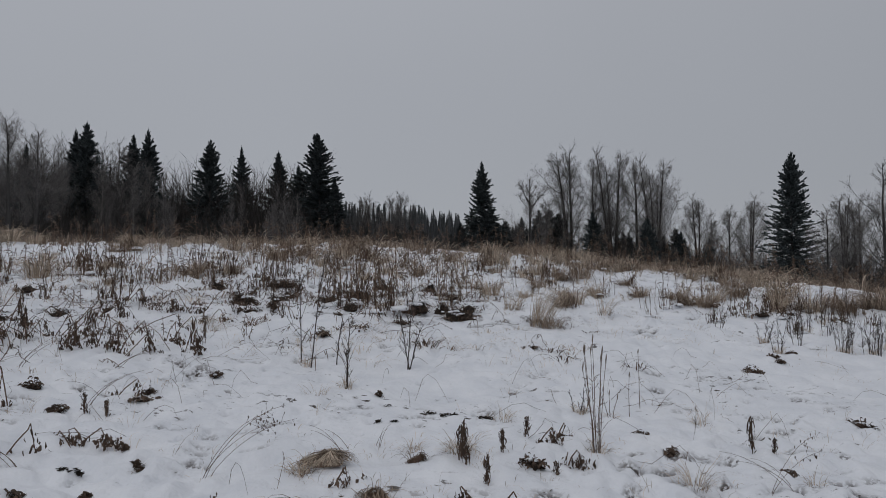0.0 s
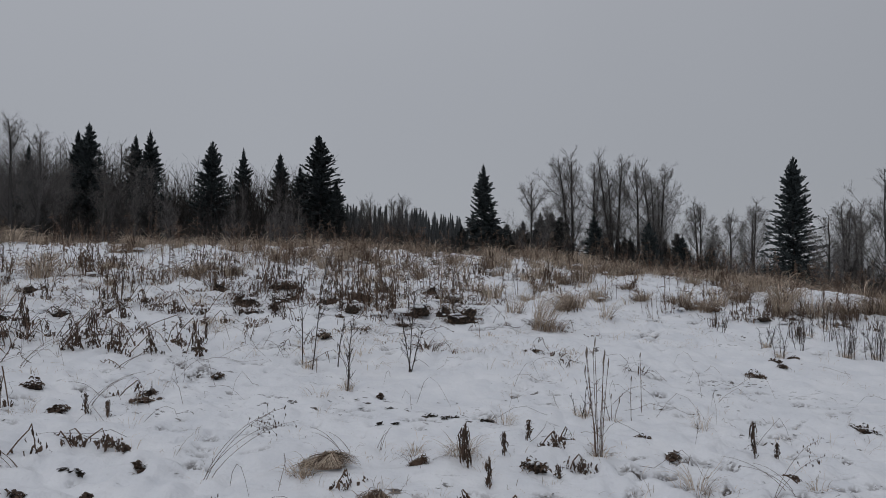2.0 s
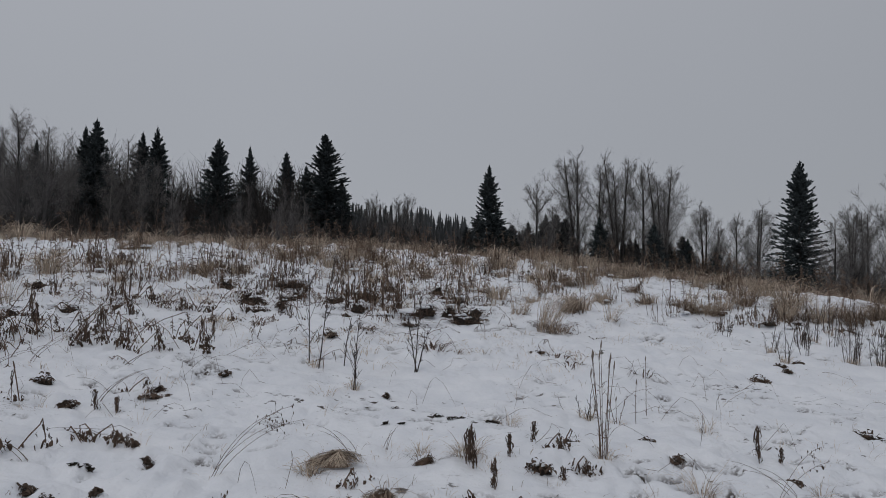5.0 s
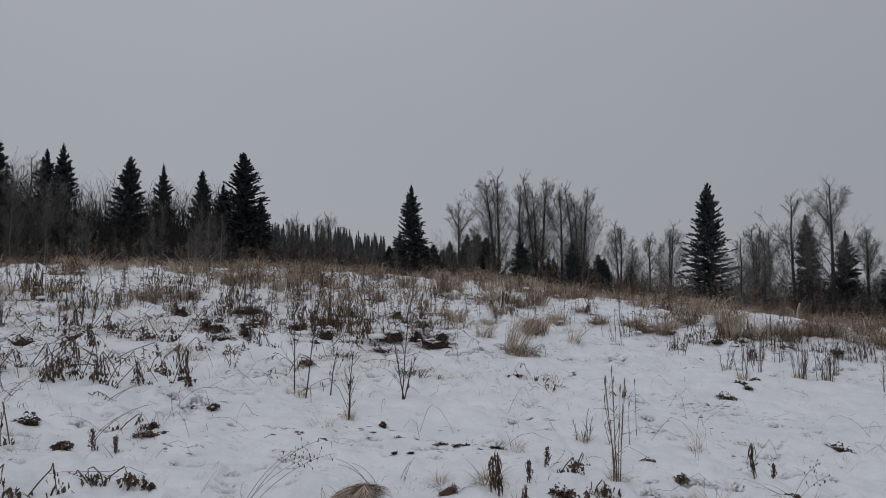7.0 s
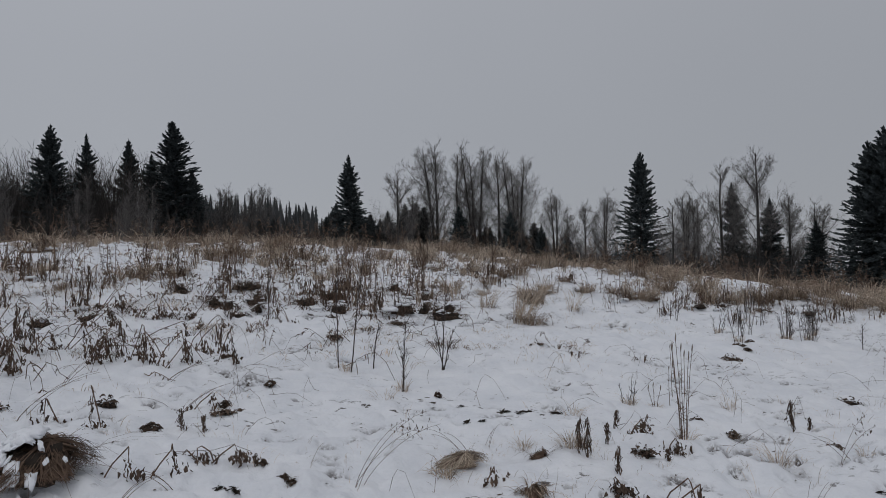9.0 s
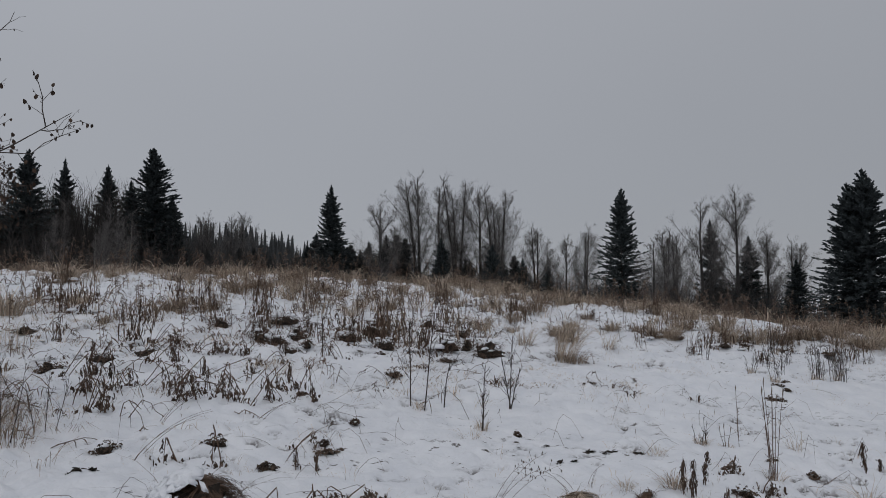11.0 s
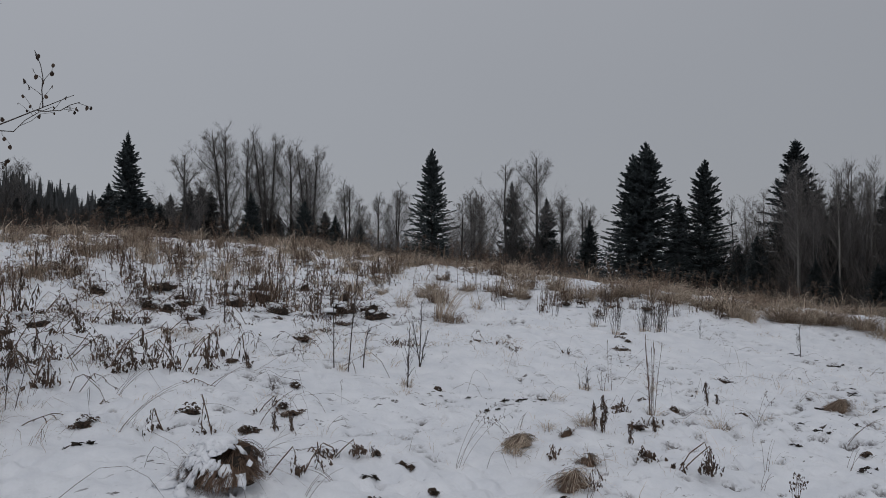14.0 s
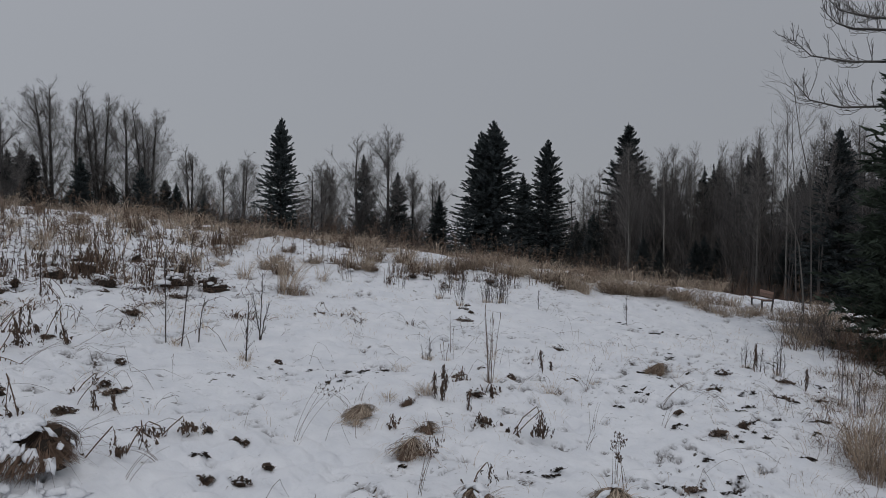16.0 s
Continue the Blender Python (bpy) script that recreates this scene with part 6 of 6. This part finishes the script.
    part("foliage", Heap().ribbons(lines, np.array([0.15, 0.8, 0.7, 0.1]) * ln, unit(side)).mesh("foliage"), DARK_LEAF, ob, "few withered dark leaves")


def path_side_tree():
    rng = np.random.RandomState(83)
    x, y = 15.2, 5.0
    z = float(ground_z(x, y))
    ob = new("poplar_tree")
    ob.location = (x, y, z)
    tagged(ob, "leafless tree with long grey twigs bending upwards", "tree")
    t = np.linspace(0, 1, 9)
    trunk = np.stack([-0.3 * t, 0.2 * t + 0.08 * np.sin(t * 6), 11.5 * t - 0.3], -1)[None]
    part("trunk", Heap().tubes(trunk, 0.17 * (1 - 0.9 * t), 10).mesh("trunk"), BARK, ob, "grey furrowed trunk")
    o = np.array([x, y, z])
    twigs = Heap()
    for pts in (
        [(15.0, 5.05, 4.9), (12.9, 5.5, 5.03), (11.4, 5.95, 4.88), (10.5, 6.25, 4.97), (9.8, 6.27, 5.25)],
        [(15.0, 5.05, 5.9), (12.7, 5.5, 6.0), (11.6, 5.88, 5.89), (10.5, 6.25, 5.9), (9.6, 6.25, 6.1)],
        [(15.0, 5.1, 6.5), (12.5, 5.47, 6.66), (11.5, 5.8, 6.57), (10.6, 5.8, 6.52), (9.7, 5.77, 6.66)],
        [(15.0, 5.1, 6.9), (12.4, 5.46, 6.9), (11.5, 5.5, 6.76), (10.5, 5.7, 6.74), (9.7, 5.68, 6.85)],
        [(15.0, 5.1, 7.4), (13.8, 5.0, 7.7), (12.6, 5.2, 7.8), (11.8, 5.4, 7.9), (11.0, 5.5, 8.2)],
        [(15.0, 5.1, 5.6), (14.2, 3.9, 6.2), (13.4, 3.0, 6.6), (13.1, 2.6, 6.8), (12.8, 2.2, 7.1)],
    ):
        key = (np.array(pts) - o)[None]
        part("limb", Heap().tubes(key, np.array([0.045, 0.03, 0.022, 0.014, 0.005]), 6).mesh("limb"), BARK, ob)
        a = sprout(key, 30, 0.15, 1.0, 34, 0.17, 0.42, rng, 5, 0.55, 0.025)
        b = sprout(a, 4, 0.2, 1.0, 45, 0.35, 0.5, rng, 4, 0.2, 0.03)
        twigs.tubes(a, np.linspace(0.008, 0.004, 5), 4).tubes(b, np.linspace(0.005, 0.003, 4), 3)
    part("twig_crown", twigs.mesh("twig_crown"), BARK, ob, "upturned grey twigs")


def bent_tree(x, y, keys, label, seed, r):
    """A slender pale tree with its trunk drawn through the given heights and offsets."""
    rng = np.random.RandomState(seed)
    z = float(ground_z(x, y))
    ob = new("birch_tree")
    ob.location = (x, y, z)
    tagged(ob, label, "tree", "slender trees by the bench")
    line = np.array([(0, 0, -0.2)] + keys)[None]
    part("trunk", Heap().tubes(line, np.linspace(1.0, 0.25, len(keys) + 1) * r, 7).mesh("trunk"), PALE_BARK if seed == 86 else BARK, ob)
    a = sprout(line, 26, 0.3, 1.0, 42, 0.28, 0.05, rng, 5, 0.4, 0.03)
    b = sprout(a, 6, 0.2, 1.0, 38, 0.45, 0.1, rng, 3, 0.3, 0.03)
    part("branchwork", Heap().tubes(a, np.linspace(0.22, 0.08, 5) * r, 4).mesh("branchwork"), BARK, ob)
    part("crown", Heap().tubes(b, np.linspace(0.004, 0.002, 3), 3).mesh("crown"), TWIG, ob, "fine bare twigs")


leafy_tree()
path_side_tree()
bent_tree(16.86, 8.83, [(0.05, 0.1, 1.0), (0.06, 0.25, 2.3), (-0.05, 0.5, 3.2), (-0.35, 1.1, 3.9), (-0.8, 1.8, 4.2)], "slender pale tree bowed over to one side", 86, 0.028)
bent_tree(22.5, 10.9, [(0.1, 0.1, 2.3), (0.05, 0.2, 4.6), (-0.2, 0.5, 6.4), (-0.4, 0.7, 8.2)], "straight slender pale tree behind a bench", 87, 0.03)
bent_tree(23.6, 11.9, [(0.0, 0.1, 2.3), (0.1, 0.2, 4.4), (0.0, 0.3, 6.0), (0.1, 0.4, 7.6)], "straight slender pale tree behind a bench", 88, 0.024)
NEAR_SPRUCE = spruce(91, 12.0, 2.65, "near_spruce", 0.11, 12, 0.40, 0.034, 0.02, 1.10, 0.22, 50)
put_spruce(NEAR_SPRUCE, 12.1, 13.1, 4.35, 10.8, "large green spruce beside the path, branched to the ground", 0.93, 20, "", NEEDLES_NEAR)


# ---- bench and marker post by the path ----
def box(name, sx, sy, sz, soft=0.006):
    bm = bmesh.new()
    bmesh.ops.create_cube(bm, size=1, matrix=Matrix.Diagonal((sx, sy, sz, 1)))
    bmesh.ops.bevel(bm, geom=list(bm.edges), offset=soft, segments=2, affect="EDGES")
    me = bpy.data.meshes.new(name)
    bm.to_mesh(me)
    bm.free()
    return me


def bench(x, y, turn):
    ob = thing("park_bench", x, y, "brown wooden slatted park bench standing in snow", "bench", turn=turn, scale=0.76, sink=0.02)
    slat, back = box("slat", 1.5, 0.11, 0.04), box("slat", 1.5, 0.03, 0.13)
    for i in range(3):
        part("seat_slat", slat, BENCH_WOOD, ob).location = (0, -0.16 + 0.14 * i, 0.45)
    for i in range(2):
        part("back_slat", back, BENCH_WOOD, ob).location = (0, 0.22 + 0.015 * i, 0.58 + 0.145 * i)
    for sx in (-0.6, 0.6):
        part("front_leg", box("leg", 0.06, 0.06, 0.46), BENCH_METAL, ob).location = (sx, -0.17, 0.2)
        post = part("rear_post", box("post", 0.07, 0.06, 0.86), BENCH_METAL, ob)
        post.location, post.rotation_euler = (sx, 0.27, 0.38), (radians(-6), 0, 0)
        part("brace", box("brace", 0.05, 0.46, 0.05), BENCH_METAL, ob).location = (sx, 0.03, 0.405)
    return ob


the_bench = bench(17.7, 10.55, 225)
cover_snow = part("snow_cover", lump(5, 0.70, 0.2, 0.02, 0.1, -0.1, "snow_cover"), SNOW)
cover_snow.matrix_world = the_bench.matrix_basis @ pose(0, -0.02, 0.475)
tagged(cover_snow, "thin layer of snow on the bench seat", "snow")
marker = thing("marker_post", 20.2, 9.3, "short weathered white post beside brush", "post")
part("stake", box("stake", 0.09, 0.09, 0.62, 0.012), POST_PAINT, marker).location = (0, 0, 0.26)
part("cap", box("cap", 0.10, 0.10, 0.04, 0.015), SNOW, marker, "small cap of snow").location = (0, 0, 0.585)
